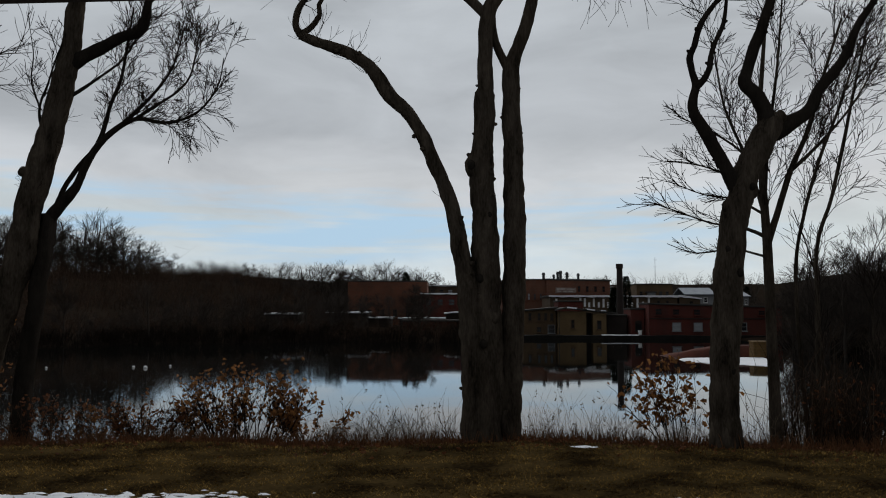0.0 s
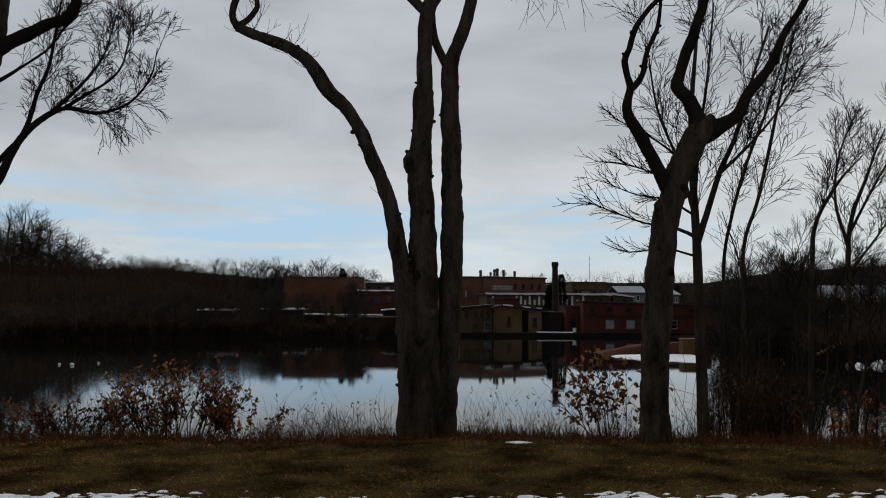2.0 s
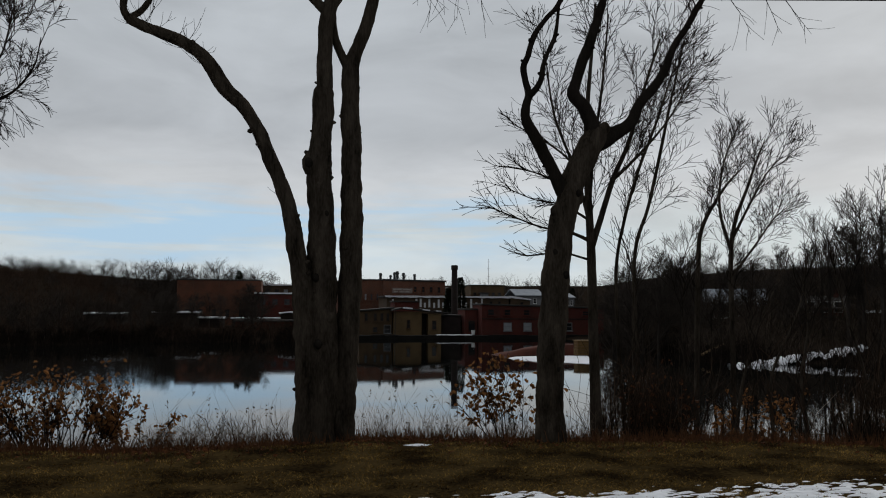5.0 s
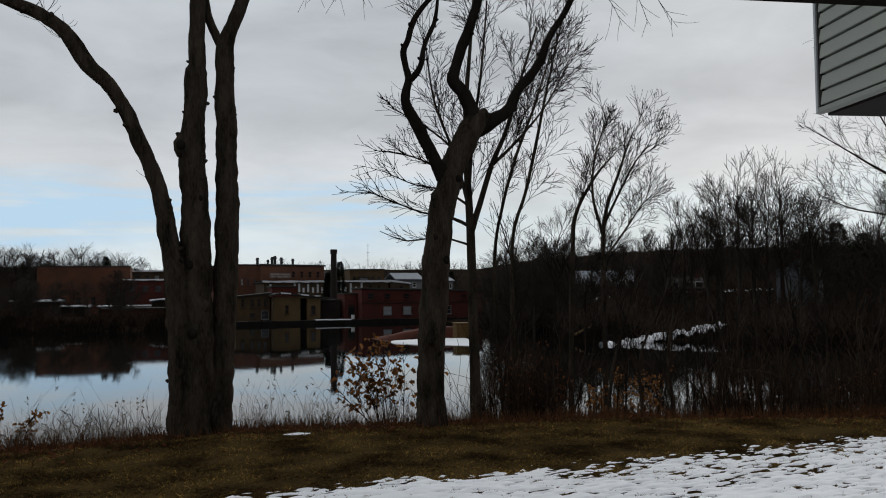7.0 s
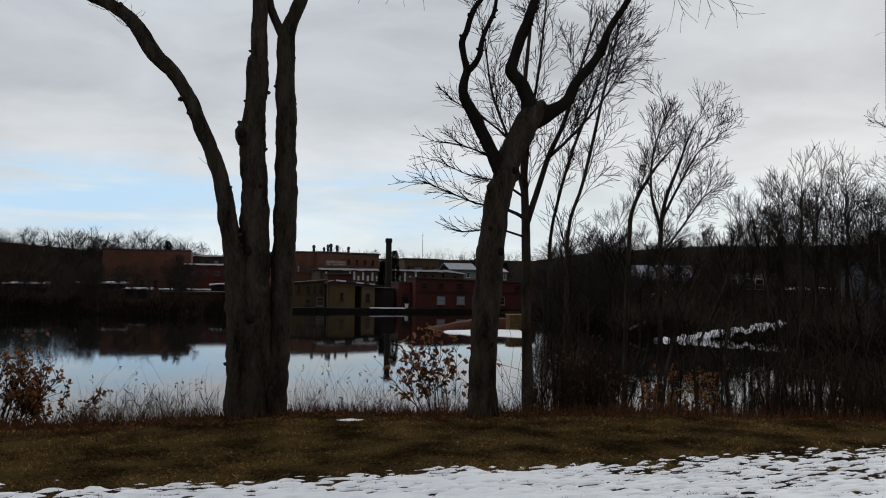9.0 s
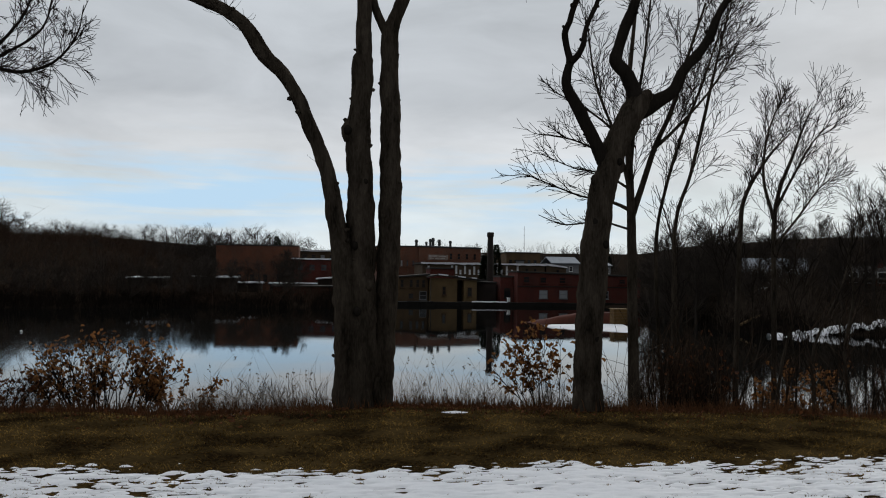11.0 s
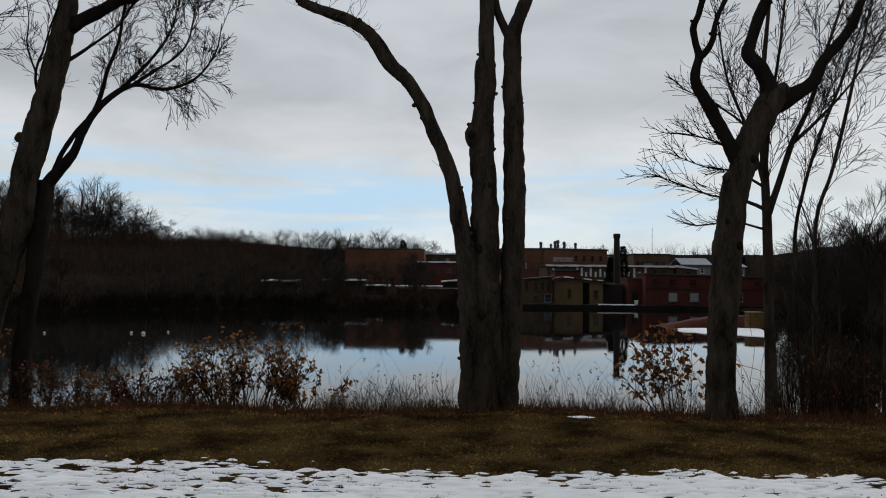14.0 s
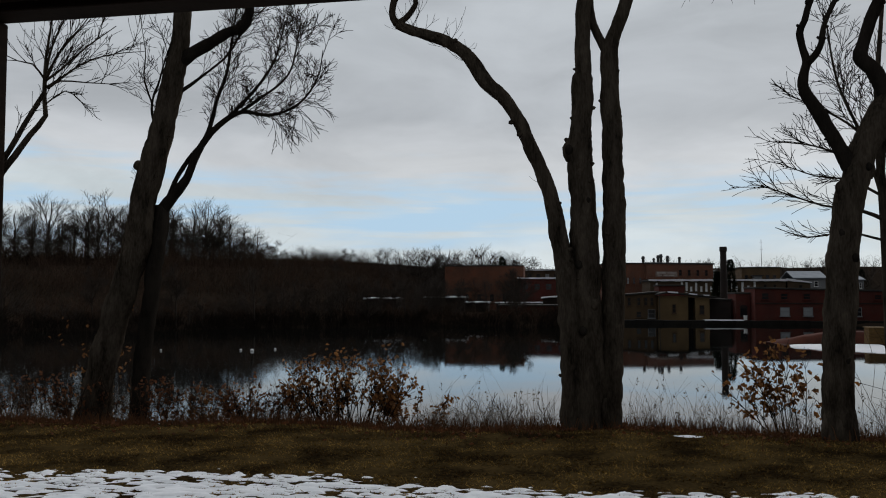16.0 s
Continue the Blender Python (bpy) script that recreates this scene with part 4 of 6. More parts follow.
# forked tree
T2 = [(4.95, 14.6, -0.12, 0.285), (4.93, 14.6, 0.66, 0.262), (4.96, 14.6, 1.45, 0.25), (5.01, 14.6, 2.40, 0.246), (5.07, 14.6, 3.10, 0.240), (5.12, 14.6, 3.51, 0.240), (5.19, 14.6, 3.98, 0.242),
      (5.31, 14.6, 4.46, 0.240), (5.49, 14.6, 4.95, 0.226), (5.70, 14.6, 5.38, 0.222), (5.88, 14.6, 5.64, 0.225), (5.98, 14.6, 5.82, 0.15)]
T2D = [(5.24, 14.58, 4.50, 0.15), (4.93, 14.55, 5.08, 0.116), (4.67, 14.55, 5.54, 0.104), (4.48, 14.55, 5.87, 0.090), (4.47, 14.55, 6.14, 0.072), (4.53, 14.55, 6.36, 0.066), (4.48, 14.55, 6.57, 0.058),
       (4.43, 14.55, 6.86, 0.056), (4.51, 14.55, 7.08, 0.055), (4.63, 14.55, 7.47, 0.050), (4.85, 14.5, 7.80, 0.046), (5.10, 14.5, 8.10, 0.044), (5.42, 14.5, 8.76, 0.03)]
T2D2 = [(4.52, 14.52, 6.32, 0.060), (4.65, 14.5, 6.45, 0.060), (4.76, 14.5, 6.66, 0.054), (4.81, 14.5, 6.96, 0.047), (4.92, 14.5, 7.24, 0.040), (5.04, 14.5, 7.52, 0.037), (5.12, 14.5, 8.2, 0.026)]
T2E = [(5.92, 14.6, 5.62, 0.18), (5.66, 14.6, 6.16, 0.134), (5.43, 14.6, 6.44, 0.120), (5.48, 14.6, 6.67, 0.102), (5.58, 14.6, 6.98, 0.100), (5.73, 14.6, 7.36, 0.094), (5.82, 14.6, 7.62, 0.088),
       (5.96, 14.6, 8.05, 0.08), (6.11, 14.6, 8.59, 0.07), (6.4, 14.6, 10.2, 0.04)]
T2G = [(5.92, 14.65, 5.55, 0.19), (6.38, 14.65, 5.79, 0.132), (6.63, 14.65, 5.99, 0.112), (6.79, 14.65, 6.34, 0.102), (7.06, 14.65, 6.64, 0.092), (7.29, 14.65, 6.97, 0.085), (7.42, 14.65, 7.29, 0.074), (7.58, 14.65, 7.62, 0.064),
       (7.80, 14.65, 7.92, 0.06), (8.15, 14.65, 8.51, 0.05), (8.9, 14.6, 9.8, 0.03)]
tree = thing("tree", (4.95, 14.6, 0), "bare forked tree with thick crooked limbs and dark bark", "tree", "trees along the bank")
trunk = add_tube(buf(), spline(T2, 0.07), 18, 0.22)
knot(trunk, 5.03, 14.52, 4.18, 0.10)
knot(trunk, 5.50, 14.55, 4.42, 0.09)
knot(trunk, 6.02, 14.52, 5.78, 0.11)
for i in range(6):
    a = i * 1.05 + 0.2
    add_tube(trunk, [(4.95 + 0.18 * math.cos(a), 14.6 + 0.18 * math.sin(a), 0.45, 0.08), (4.95 + 0.25 * math.cos(a), 14.6 + 0.25 * math.sin(a), 0.1, 0.07),
                     (4.95 + 0.3 * math.cos(a), 14.6 + 0.3 * math.sin(a), -0.12, 0.04)], 8, 0.2)
part("trunk", trunk, BARK, tree, smooth=True)
for z, x in ((1.30, 5.02), (2.62, 4.99), (3.41, 5.00), (4.02, 5.14), (4.52, 5.44), (3.0, 5.2)):
    sc = buf()
    knot(sc, x, 14.40, z, 0.062, 0.75)
    part("knot", sc, BARK_DARK, tree, "dark healed branch scar", smooth=True)
for pts in (T2D, T2D2, T2E, T2G):
    limb_mesh(tree, "limb", pts, BARK_DARK, sides=12, snags=7, size=0.026)
cb = buf()
twigs_along(cb, T2D[8:], rnd, 9, 1.1, 0.012, 1, 4, 0.3, 0.05, 1.0, 0.3)
twigs_along(cb, T2D[2:6], rnd, 5, 0.3, 0.006, 0, 3, 0.0, 0.1, 1.0, 0.2)
twigs_along(cb, T2G[7:], rnd, 14, 1.5, 0.014, 1, 5, 0.2, -0.05, 1.0, 0.5)
twigs_along(cb, T2E[5:], rnd, 10, 1.5, 0.014, 1, 4, 0.5, 0.05, 1.0, 0.3)
for x, z in ((8.6, 8.7), (9.3, 8.9), (9.8, 8.8)):
    grow(cb, (x, 14.6, z), (0.45, 0, -0.5), 1.1, 0.012, 1, rnd, 5, 0.0, 0.8)
part("crown", cb, TWIG, tree)


def slim_tree(base, stems, label, seed, twig=0.9, count=26, level=2, mat=BARK, kids=4, lift=0.12, group="trees along the bank"):
    """A slim bare tree: stems, and a crown of fine twigs."""
    r = random.Random(seed)
    gz = ground_z(base[0], base[1])
    t = thing("tree", (base[0], base[1], gz), label, "tree", group)
    crown = buf()
    for i, (pts, first, *few) in enumerate(stems):
        limb_mesh(t, "trunk" if i == 0 else "stem", pts, mat, sides=10, rough=0.1, step=0.2)
        n, lv, long = few if few else (count, level, twig)
        twigs_along(crown, pts, r, n, long, 0.012, lv, kids, first, lift, 0.62, 0.95, 0.0055, 0.8)
    part("crown", crown, TWIG, t)
    return t


T3 = [(6.24, 15.6, -0.5, 0.125), (6.21, 15.6, 0.96, 0.105), (6.17, 15.6, 2.66, 0.095), (6.15, 15.6, 3.62, 0.085), (6.11, 15.6, 4.37, 0.075), (6.08, 15.6, 5.03, 0.064),
      (6.07, 15.6, 6.12, 0.053), (6.16, 15.6, 7.22, 0.037), (6.29, 15.6, 8.6, 0.021)]
T3R = [(6.16, 15.6, 3.62, 0.075), (6.35, 15.6, 4.16, 0.059), (6.64, 15.6, 5.03, 0.053), (6.99, 15.6, 5.79, 0.043), (7.29, 15.6, 6.78, 0.032), (7.70, 15.6, 7.98, 0.021)]
T3L = [(6.13, 15.6, 3.73, 0.043), (5.75, 15.6, 3.89, 0.032), (5.11, 15.6, 3.99, 0.02), (4.5, 15.6, 4.2, 0.013), (4.0, 15.6, 4.38, 0.007)]
T3L4 = [(6.14, 15.6, 3.35, 0.026), (5.5, 15.6, 3.5, 0.018), (4.8, 15.6, 3.42, 0.012), (4.25, 15.6, 3.6, 0.007)]
T3L2 = [(6.1, 15.6, 4.5, 0.035), (5.6, 15.7, 4.85, 0.024), (5.0, 15.7, 5.1, 0.016), (4.3, 15.7, 5.2, 0.008)]
T3L3 = [(6.1, 15.6, 4.95, 0.035), (5.6, 15.7, 5.5, 0.022), (5.0, 15.7, 5.85, 0.014), (4.45, 15.7, 6.1, 0.008)]
T3L5 = [(6.12, 15.6, 4.15, 0.03), (5.6, 15.65, 4.45, 0.02), (5.0, 15.7, 4.55, 0.013), (4.35, 15.7, 4.8, 0.007)]
T3N = [(6.12, 15.6, 4.1, 0.04), (5.9, 15.8, 5.2, 0.03), (5.5, 15.9, 6.3, 0.022), (5.3, 15.9, 7.6, 0.012)]
T3P = [(6.64, 15.6, 5.0, 0.04), (7.2, 15.7, 5.5, 0.03), (7.9, 15.7, 6.3, 0.02), (8.5, 15.7, 7.3, 0.01)]
T3M = [(6.1, 15.6, 4.3, 0.045), (6.3, 15.8, 5.6, 0.035), (6.5, 15.8, 7.0, 0.025), (6.65, 15.8, 8.5, 0.015)]
slim_tree((6.24, 15.6), [(T3, 0.45), (T3R, 0.25), (T3L, 0.2, 15, 1, 0.65), (T3L5, 0.2, 14, 1, 0.65), (T3L2, 0.2, 16, 1, 0.65), (T3L3, 0.2, 14, 1, 0.6), (T3L4, 0.3, 8, 1, 0.4), (T3M, 0.2), (T3N, 0.2), (T3P, 0.1)], "slim bare tree with a fine spreading twig crown", 11, 1.1, 12, 2, BARK, kids=5, lift=0.03)
T4 = [(7.52, 17.0, -1.2, 0.05), (7.33, 17.0, 1.35, 0.042), (7.28, 17.0, 3.22, 0.038), (7.49, 17.0, 4.36, 0.035), (7.85, 17.0, 5.52, 0.036), (8.28, 17.0, 6.58, 0.027), (8.8, 17.0, 8.07, 0.012)]
T4B = [(7.73, 17.3, -1.3, 0.055), (7.84, 17.3, 1.83, 0.046), (7.86, 17.3, 3.63, 0.042), (8.19, 17.3, 4.67, 0.038), (8.49, 17.3, 5.87, 0.038), (8.8, 17.3, 7.22, 0.026), (9.18, 17.3, 8.7, 0.012)]
slim_tree((7.6, 17.1), [(T4, 0.5), (T4B, 0.45)], "slim leaning pair of bare stems with fine twigs", 12, 1.2, 18, 2, kids=5, lift=0.03)
T5 = [(11.22, 19.0, -2.2, 0.08), (11.23, 19.0, 1.74, 0.065), (11.22, 19.0, 3.5, 0.06), (11.34, 19.0, 4.54, 0.05), (11.73, 19.0, 5.5, 0.036), (12.0, 19.0, 6.2, 0.022), (12.25, 19.0, 6.75, 0.010)]
T5B = [(10.44, 19.5, -2.2, 0.08), (10.53, 19.5, 1.73, 0.064), (10.6, 19.5, 3.52, 0.058), (10.71, 19.5, 4.45, 0.05), (11.34, 19.5, 5.5, 0.034), (11.96, 19.5, 6.15, 0.014)]
T5C = [(11.25, 19.0, 3.8, 0.05), (11.0, 19.1, 4.9, 0.035), (11.1, 19.1, 6.0, 0.025), (11.5, 19.1, 7.0, 0.012)]
T5D = [(11.3, 19.0, 4.2, 0.04), (11.8, 19.1, 5.0, 0.03), (12.4, 19.2, 5.9, 0.02), (12.9, 19.2, 6.4, 0.01)]
T5E = [(11.23, 19.0, 3.2, 0.035), (11.9, 19.0, 4.0, 0.026), (12.5, 19.1, 4.7, 0.018), (13.0, 19.1, 5.1, 0.009)]
slim_tree((11.2, 19.1), [(T5, 0.5), (T5B, 0.5), (T5C, 0.3), (T5D, 0.2), (T5E, 0.25)], "slim bare bankside tree with upswept branches", 13, 1.05, 14, 2, kids=5, lift=0.05)
TR = [(26.5, 22.0, -2.6, 0.2), (26.5, 22.0, 2.27, 0.15), (26.08, 22.0, 4.68, 0.11), (25.07, 22.0, 6.06, 0.06), (23.54, 22.0, 6.78, 0.036), (22.3, 22.0, 7.31, 0.022), (20.85, 22.0, 7.9, 0.010)]
TR2 = [(26.1, 22.0, 4.2, 0.06), (24.6, 22.0, 4.9, 0.035), (22.8, 22.0, 5.15, 0.024), (21.3, 22.0, 5.6, 0.010)]
TR3 = [(26.0, 22.0, 4.8, 0.07), (25.3, 22.2, 7.2, 0.04), (24.2, 22.2, 8.8, 0.022), (23.0, 22.2, 9.9, 0.010)]
slim_tree((26.5, 22.0), [(TR, 0.35), (TR2, 0.2), (TR3, 0.2)], "broad bare tree with long low reaching branches", 14, 1.9, 14, 2, kids=5, lift=0.03)

# leaning tree with its dark second stem
T0 = [(-9.29, 16.4, -0.35, 0.38), (-9.24, 16.4, 0.26, 0.318), (-9.15, 16.4, 0.78, 0.295), (-8.99, 16.4, 1.43, 0.283), (-8.81, 16.4, 2.08, 0.276), (-8.52, 16.4, 3.06, 0.272), (-8.34, 16.4, 3.85, 0.268), (-8.28, 16.4, 4.42, 0.266),
      (-8.13, 16.4, 5.02, 0.268), (-7.97, 16.4, 5.58, 0.25), (-7.85, 16.4, 6.10, 0.236), (-7.71, 16.4, 6.77, 0.222), (-7.61, 16.4, 7.25, 0.215), (-7.53, 16.4, 7.77, 0.182), (-7.50, 16.4, 8.17, 0.172), (-7.38, 16.4, 9.18, 0.12), (-7.20, 16.4, 11.00, 0.05)]
T0L = [(-7.60, 16.4, 7.22, 0.15), (-7.30, 16.4, 7.42, 0.136), (-6.95, 16.4, 7.61, 0.125), (-6.54, 16.4, 7.84, 0.113), (-6.20, 16.4, 7.95, 0.110), (-6.05, 16.4, 8.25, 0.10), (-5.96, 16.4, 8.77, 0.07), (-5.7, 16.4, 9.8, 0.03)]
T0B = [(-8.41, 16.6, -0.4, 0.19), (-8.38, 16.6, 0.52, 0.176), (-8.30, 16.6, 1.43, 0.168), (-8.21, 16.6, 2.08, 0.168), (-8.10, 16.6, 3.06, 0.174), (-8.01, 16.6, 3.84, 0.178), (-7.96, 16.6, 4.25, 0.14)]
T0B1 = [(-8.03, 16.6, 4.10, 0.135), (-7.70, 16.58, 4.47, 0.112), (-7.41, 16.56, 4.83, 0.086), (-7.22, 16.56, 5.29, 0.080), (-7.05, 16.56, 5.57, 0.076), (-6.72, 16.56, 5.94, 0.062), (-6.25, 16.56, 6.20, 0.046), (-5.64, 16.56, 6.12, 0.035),
        (-5.18, 16.56, 6.24, 0.028), (-4.85, 16.56, 6.49, 0.022), (-4.58, 16.56, 6.94, 0.015), (-4.49, 16.56, 7.47, 0.009)]
T0B2 = [(-7.87, 16.64, 4.34, 0.064), (-7.72, 16.66, 4.77, 0.050), (-7.52, 16.66, 5.10, 0.050), (-7.32, 16.62, 5.33, 0.054), (-7.05, 16.6, 5.62, 0.058), (-6.89, 16.6, 6.08, 0.044), (-6.80, 16.6, 6.48, 0.040), (-6.60, 16.6, 7.00, 0.034), (-6.51, 16.6, 7.53, 0.028), (-6.38, 16.6, 8.5, 0.018)]
T0B3 = [(-6.79, 16.6, 5.88, 0.046), (-6.25, 16.62, 6.39, 0.036), (-5.79, 16.62, 6.91, 0.028), (-5.52, 16.62, 7.37, 0.020), (-5.33, 16.6, 8.09, 0.010)]
T0B5 = [(-6.28, 16.55, 6.18, 0.040), (-5.85, 16.5, 6.45, 0.032), (-5.38, 16.5, 6.77, 0.024), (-5.12, 16.5, 7.16, 0.017), (-4.96, 16.5, 8.08, 0.009)]
T0R = [(-7.66, 16.45, 6.56, 0.044), (-7.08, 16.5, 6.98, 0.030), (-6.54, 16.5, 7.40, 0.020), (-6.27, 16.5, 7.86, 0.011)]
T0S = [(-8.04, 16.45, 5.80, 0.034), (-8.16, 16.45, 6.20, 0.030), (-8.12, 16.4, 6.51, 0.026), (-7.97, 16.35, 6.84, 0.022), (-7.77, 16.3, 7.44, 0.017), (-7.51, 16.3, 8.04, 0.009)]
T0S2 = [(-8.14, 16.45, 6.35, 0.022), (-8.35, 16.45, 6.95, 0.016), (-8.33, 16.45, 7.5, 0.011), (-8.45, 16.45, 8.2, 0.006)]
tree = thing("tree", (-9.3, 16.4, 0), "leaning bare tree with sawn branch stub and knotted bark", "tree", "trees along the bank")
trunk = add_tube(buf(), spline(T0, 0.07), 18, 0.2)
add_tube(trunk, [(-8.20, 16.36, 4.98, 0.13), (-8.36, 16.34, 5.06, 0.115), (-8.44, 16.34, 5.09, 0.10)], 12, 0.15)
knot(trunk, -7.76, 16.22, 6.72, 0.075)
part("trunk", trunk, BARK, tree, smooth=True)
limb_mesh(tree, "limb", T0L, BARK_DARK, sides=12)
limb_mesh(tree, "stem", T0B, BARK_DARK, sides=12)
for pts in (T0B1, T0B2, T0B3, T0B5, T0R, T0S, T0S2):
    limb_mesh(tree, "limb", pts, BARK_DARK, sides=8)
cb = buf()
twigs_along(cb, T0B1[4:], rnd, 26, 0.75, 0.011, 2, 5, 0.1, -0.02, 0.75, 0.8, 0.0055, 0.5)
twigs_along(cb, T0B2[4:], rnd, 20, 0.85, 0.011, 2, 5, 0.1, 0.02, 0.8, 0.7, 0.0055, 0.5)
twigs_along(cb, T0B3, rnd, 18, 0.75, 0.010, 2, 5, 0.1, 0.02, 0.75, 0.8, 0.0055, 0.5)
twigs_along(cb, T0B5, rnd, 18, 0.70, 0.010, 2, 5, 0.1, 0.0, 0.75, 0.8, 0.0055, 0.5)
twigs_along(cb, T0R, rnd, 12, 0.8, 0.009, 1, 5, 0.2, 0.02, 0.8, 0.7, 0.005, 0.5)
twigs_along(cb, T0S, rnd, 18, 0.55, 0.008, 1, 5, 0.0, 0.05, 0.9, 0.3, 0.005)
twigs_along(cb, T0S2, rnd, 14, 0.5, 0.007, 1, 5, 0.0, 0.05, 0.9, 0.4, 0.005)
twigs_along(cb, T0L, rnd, 16, 1.1, 0.012, 1, 5, 0.4, 0.08, 1.0, 0.3, 0.005)
twigs_along(cb, T0[7:12], rnd, 20, 0.45, 0.007, 1, 4, 0.0, 0.05, 1.0, 0.1)
for x, z in ((-5.6, 6.12), (-5.45, 6.16), (-5.05, 6.3)):   # drooping sprays
    for _ in range(3):
        grow(cb, (x, 16.56, z), (rnd.uniform(0.1, 0.9), rnd.uniform(-0.3, 0.3), -0.8), 0.7, 0.008, 1, rnd, 6, -0.02, 0.6, 0.16, 0.005)
part("crown", cb, TWIG, tree)

TL = [(-12.9, 16.6, -0.3, 0.24), (-12.7, 16.6, 2.0, 0.2), (-12.3, 16.6, 3.6, 0.13), (-11.75, 16.5, 4.75, 0.085), (-11.23, 16.4, 5.33, 0.070), (-10.89, 16.4, 5.77, 0.063), (-10.53, 16.4, 6.20, 0.055), (-10.57, 16.4, 6.57, 0.048),
      (-10.57, 16.4, 7.05, 0.042), (-10.55, 16.4, 7.53, 0.030), (-10.46, 16.4, 8.14, 0.02), (-10.4, 16.4, 9.0, 0.01)]
TL2 = [(-12.2, 16.5, 4.0, 0.075), (-11.7, 16.45, 4.95, 0.062), (-11.24, 16.4, 5.64, 0.056), (-10.83, 16.4, 6.31, 0.050), (-10.57, 16.4, 6.70, 0.045)]
TL3 = [(-10.57, 16.4, 6.95, 0.030), (-10.22, 16.4, 7.18, 0.024), (-9.66, 16.4, 7.64, 0.017), (-8.97, 16.4, 8.09, 0.008)]
TL4 = [(-10.56, 16.4, 6.82, 0.025), (-10.21, 16.4, 6.94, 0.020), (-9.64, 16.4, 6.89, 0.014), (-8.94, 16.4, 6.83, 0.007)]
TL5 = [(-10.57, 16.4, 6.98, 0.030), (-10.23, 16.4, 7.59, 0.021), (-9.75, 16.4, 8.12, 0.013), (-9.3, 16.4, 8.7, 0.007)]
TL6 = [(-10.50, 16.4, 6.78, 0.025), (-9.72, 16.4, 7.30, 0.018), (-9.03, 16.4, 7.48, 0.012), (-8.33, 16.4, 7.52, 0.006)]
TL7 = [(-10.57, 16.4, 6.98, 0.025), (-10.86, 16.4, 7.33, 0.018), (-11.2, 16.4, 7.41, 0.012), (-11.8, 16.4, 7.7, 0.006)]
TL8 = [(-10.58, 16.4, 7.0, 0.03), (-10.42, 16.4, 7.7, 0.022), (-10.1, 16.4, 8.4, 0.014), (-9.8, 16.4, 9.1, 0.008)]
TL9 = [(-10.54, 16.4, 6.45, 0.018), (-10.1, 16.4, 6.72, 0.013), (-9.75, 16.4, 6.5, 0.009), (-9.55, 16.4, 6.25, 0.006)]
slim_tree((-12.9, 16.6), [(TL, 0.75, 12, 1, 1.1), (TL2, 0.6, 5, 1, 0.7), (TL3, 0.1, 10, 1, 1.0), (TL4, 0.1, 9, 1, 0.8), (TL5, 0.1, 10, 1, 1.0), (TL6, 0.1, 11, 1, 0.9), (TL7, 0.1, 9, 1, 0.9), (TL8, 0.1, 9, 1, 1.0), (TL9, 0.2, 7, 1, 0.5)],
          "bare tree with doubled rising limbs and switch-like twigs", 15, 1.0, 10, 1, kids=5, lift=0.05)

# ---- woods on the far shore ----
TALL = {}                              # height of each kind of far tree


def far_tree(seed, tall, spread, up=(0.6, 1.4), reach=(0.2, 0.4), level=2, kids=8, dome=0.0):
    """A bare tree seen from afar, at the origin."""
    r = random.Random(seed)
    t = thing("bare_tree", (0, 0, -200), "grey bare winter tree on the far shore", "tree", "bare trees on the far shore")
    tr, crown = buf(), buf()
    lean = r.uniform(-0.06, 0.06)
    pts = [(lean * k * tall / 6, 0.3 * r.uniform(-1, 1) * k / 6, -200 - 0.6 + (tall * 0.9 + 0.6) * k / 6, max(0.03, 0.02 * tall * (1 - 0.85 * k / 6))) for k in range(7)]
    add_tube(tr, spline(pts, 1.0), 6, 0.05)
    for k in range(22 if dome else 0):    # rounded crown that fans out from the upper trunk
        i = r.uniform(0.7, 3.6)
        at = Vector(pts[int(i)][:3]).lerp(Vector(pts[int(i) + 1][:3]), i - int(i))
        ang, rise = r.uniform(0, 6.283), r.uniform(0.05, 1.45)
        d = Vector((math.cos(ang) * math.cos(rise), math.sin(ang) * math.cos(rise), math.sin(rise)))
        grow(crown, at, d, tall * dome * r.uniform(0.85, 1.1) * (0.8 + 0.25 * math.sin(rise)), 0.055, level, r, kids + 1, 0.03, 0.66, 0.14, 0.010, 0.32)
    for k in range(0 if dome else 17):
        i = r.uniform(1.6, 5.8)
        a, c = pts[int(i)], pts[min(6, int(i) + 1)]
        at = Vector(a[:3]).lerp(Vector(c[:3]), i - int(i))
        ang = r.uniform(0, 6.283)
        grow(crown, at, Vector((math.cos(ang) * spread, math.sin(ang) * spread, r.uniform(*up))), tall * r.uniform(*reach), 0.05, level, r, kids, 0.05, 0.68, 0.14, 0.016)
    part("trunk", tr, FAR_TWIG, t)
    part("crown", crown, FAR_TWIG, t)
    TALL[t] = max(v[2] for v in crown["v"]) + 200
    return t


makers = [far_tree(31, 12, 0.7), far_tree(32, 13, 0.9, kids=5, dome=0.40), far_tree(33, 10, 1.0, kids=5, dome=0.42), far_tree(34, 13, 0.5, (1.2, 2.2), (0.2, 0.34), kids=6), far_tree(35, 11, 0.8)]
rnd = random.Random(77)


def plant(az, r, scale, which, wide=1.0):
    x, y = r * math.sin(radians(az)), r * math.cos(radians(az))
    m = pose(x, y, ground_z(x, y), 0, 0, rnd.uniform(0, 360)) @ Matrix.Diagonal((scale * wide, scale * wide, scale, 1))
    t = copy_thing(makers[which], m)
    return t


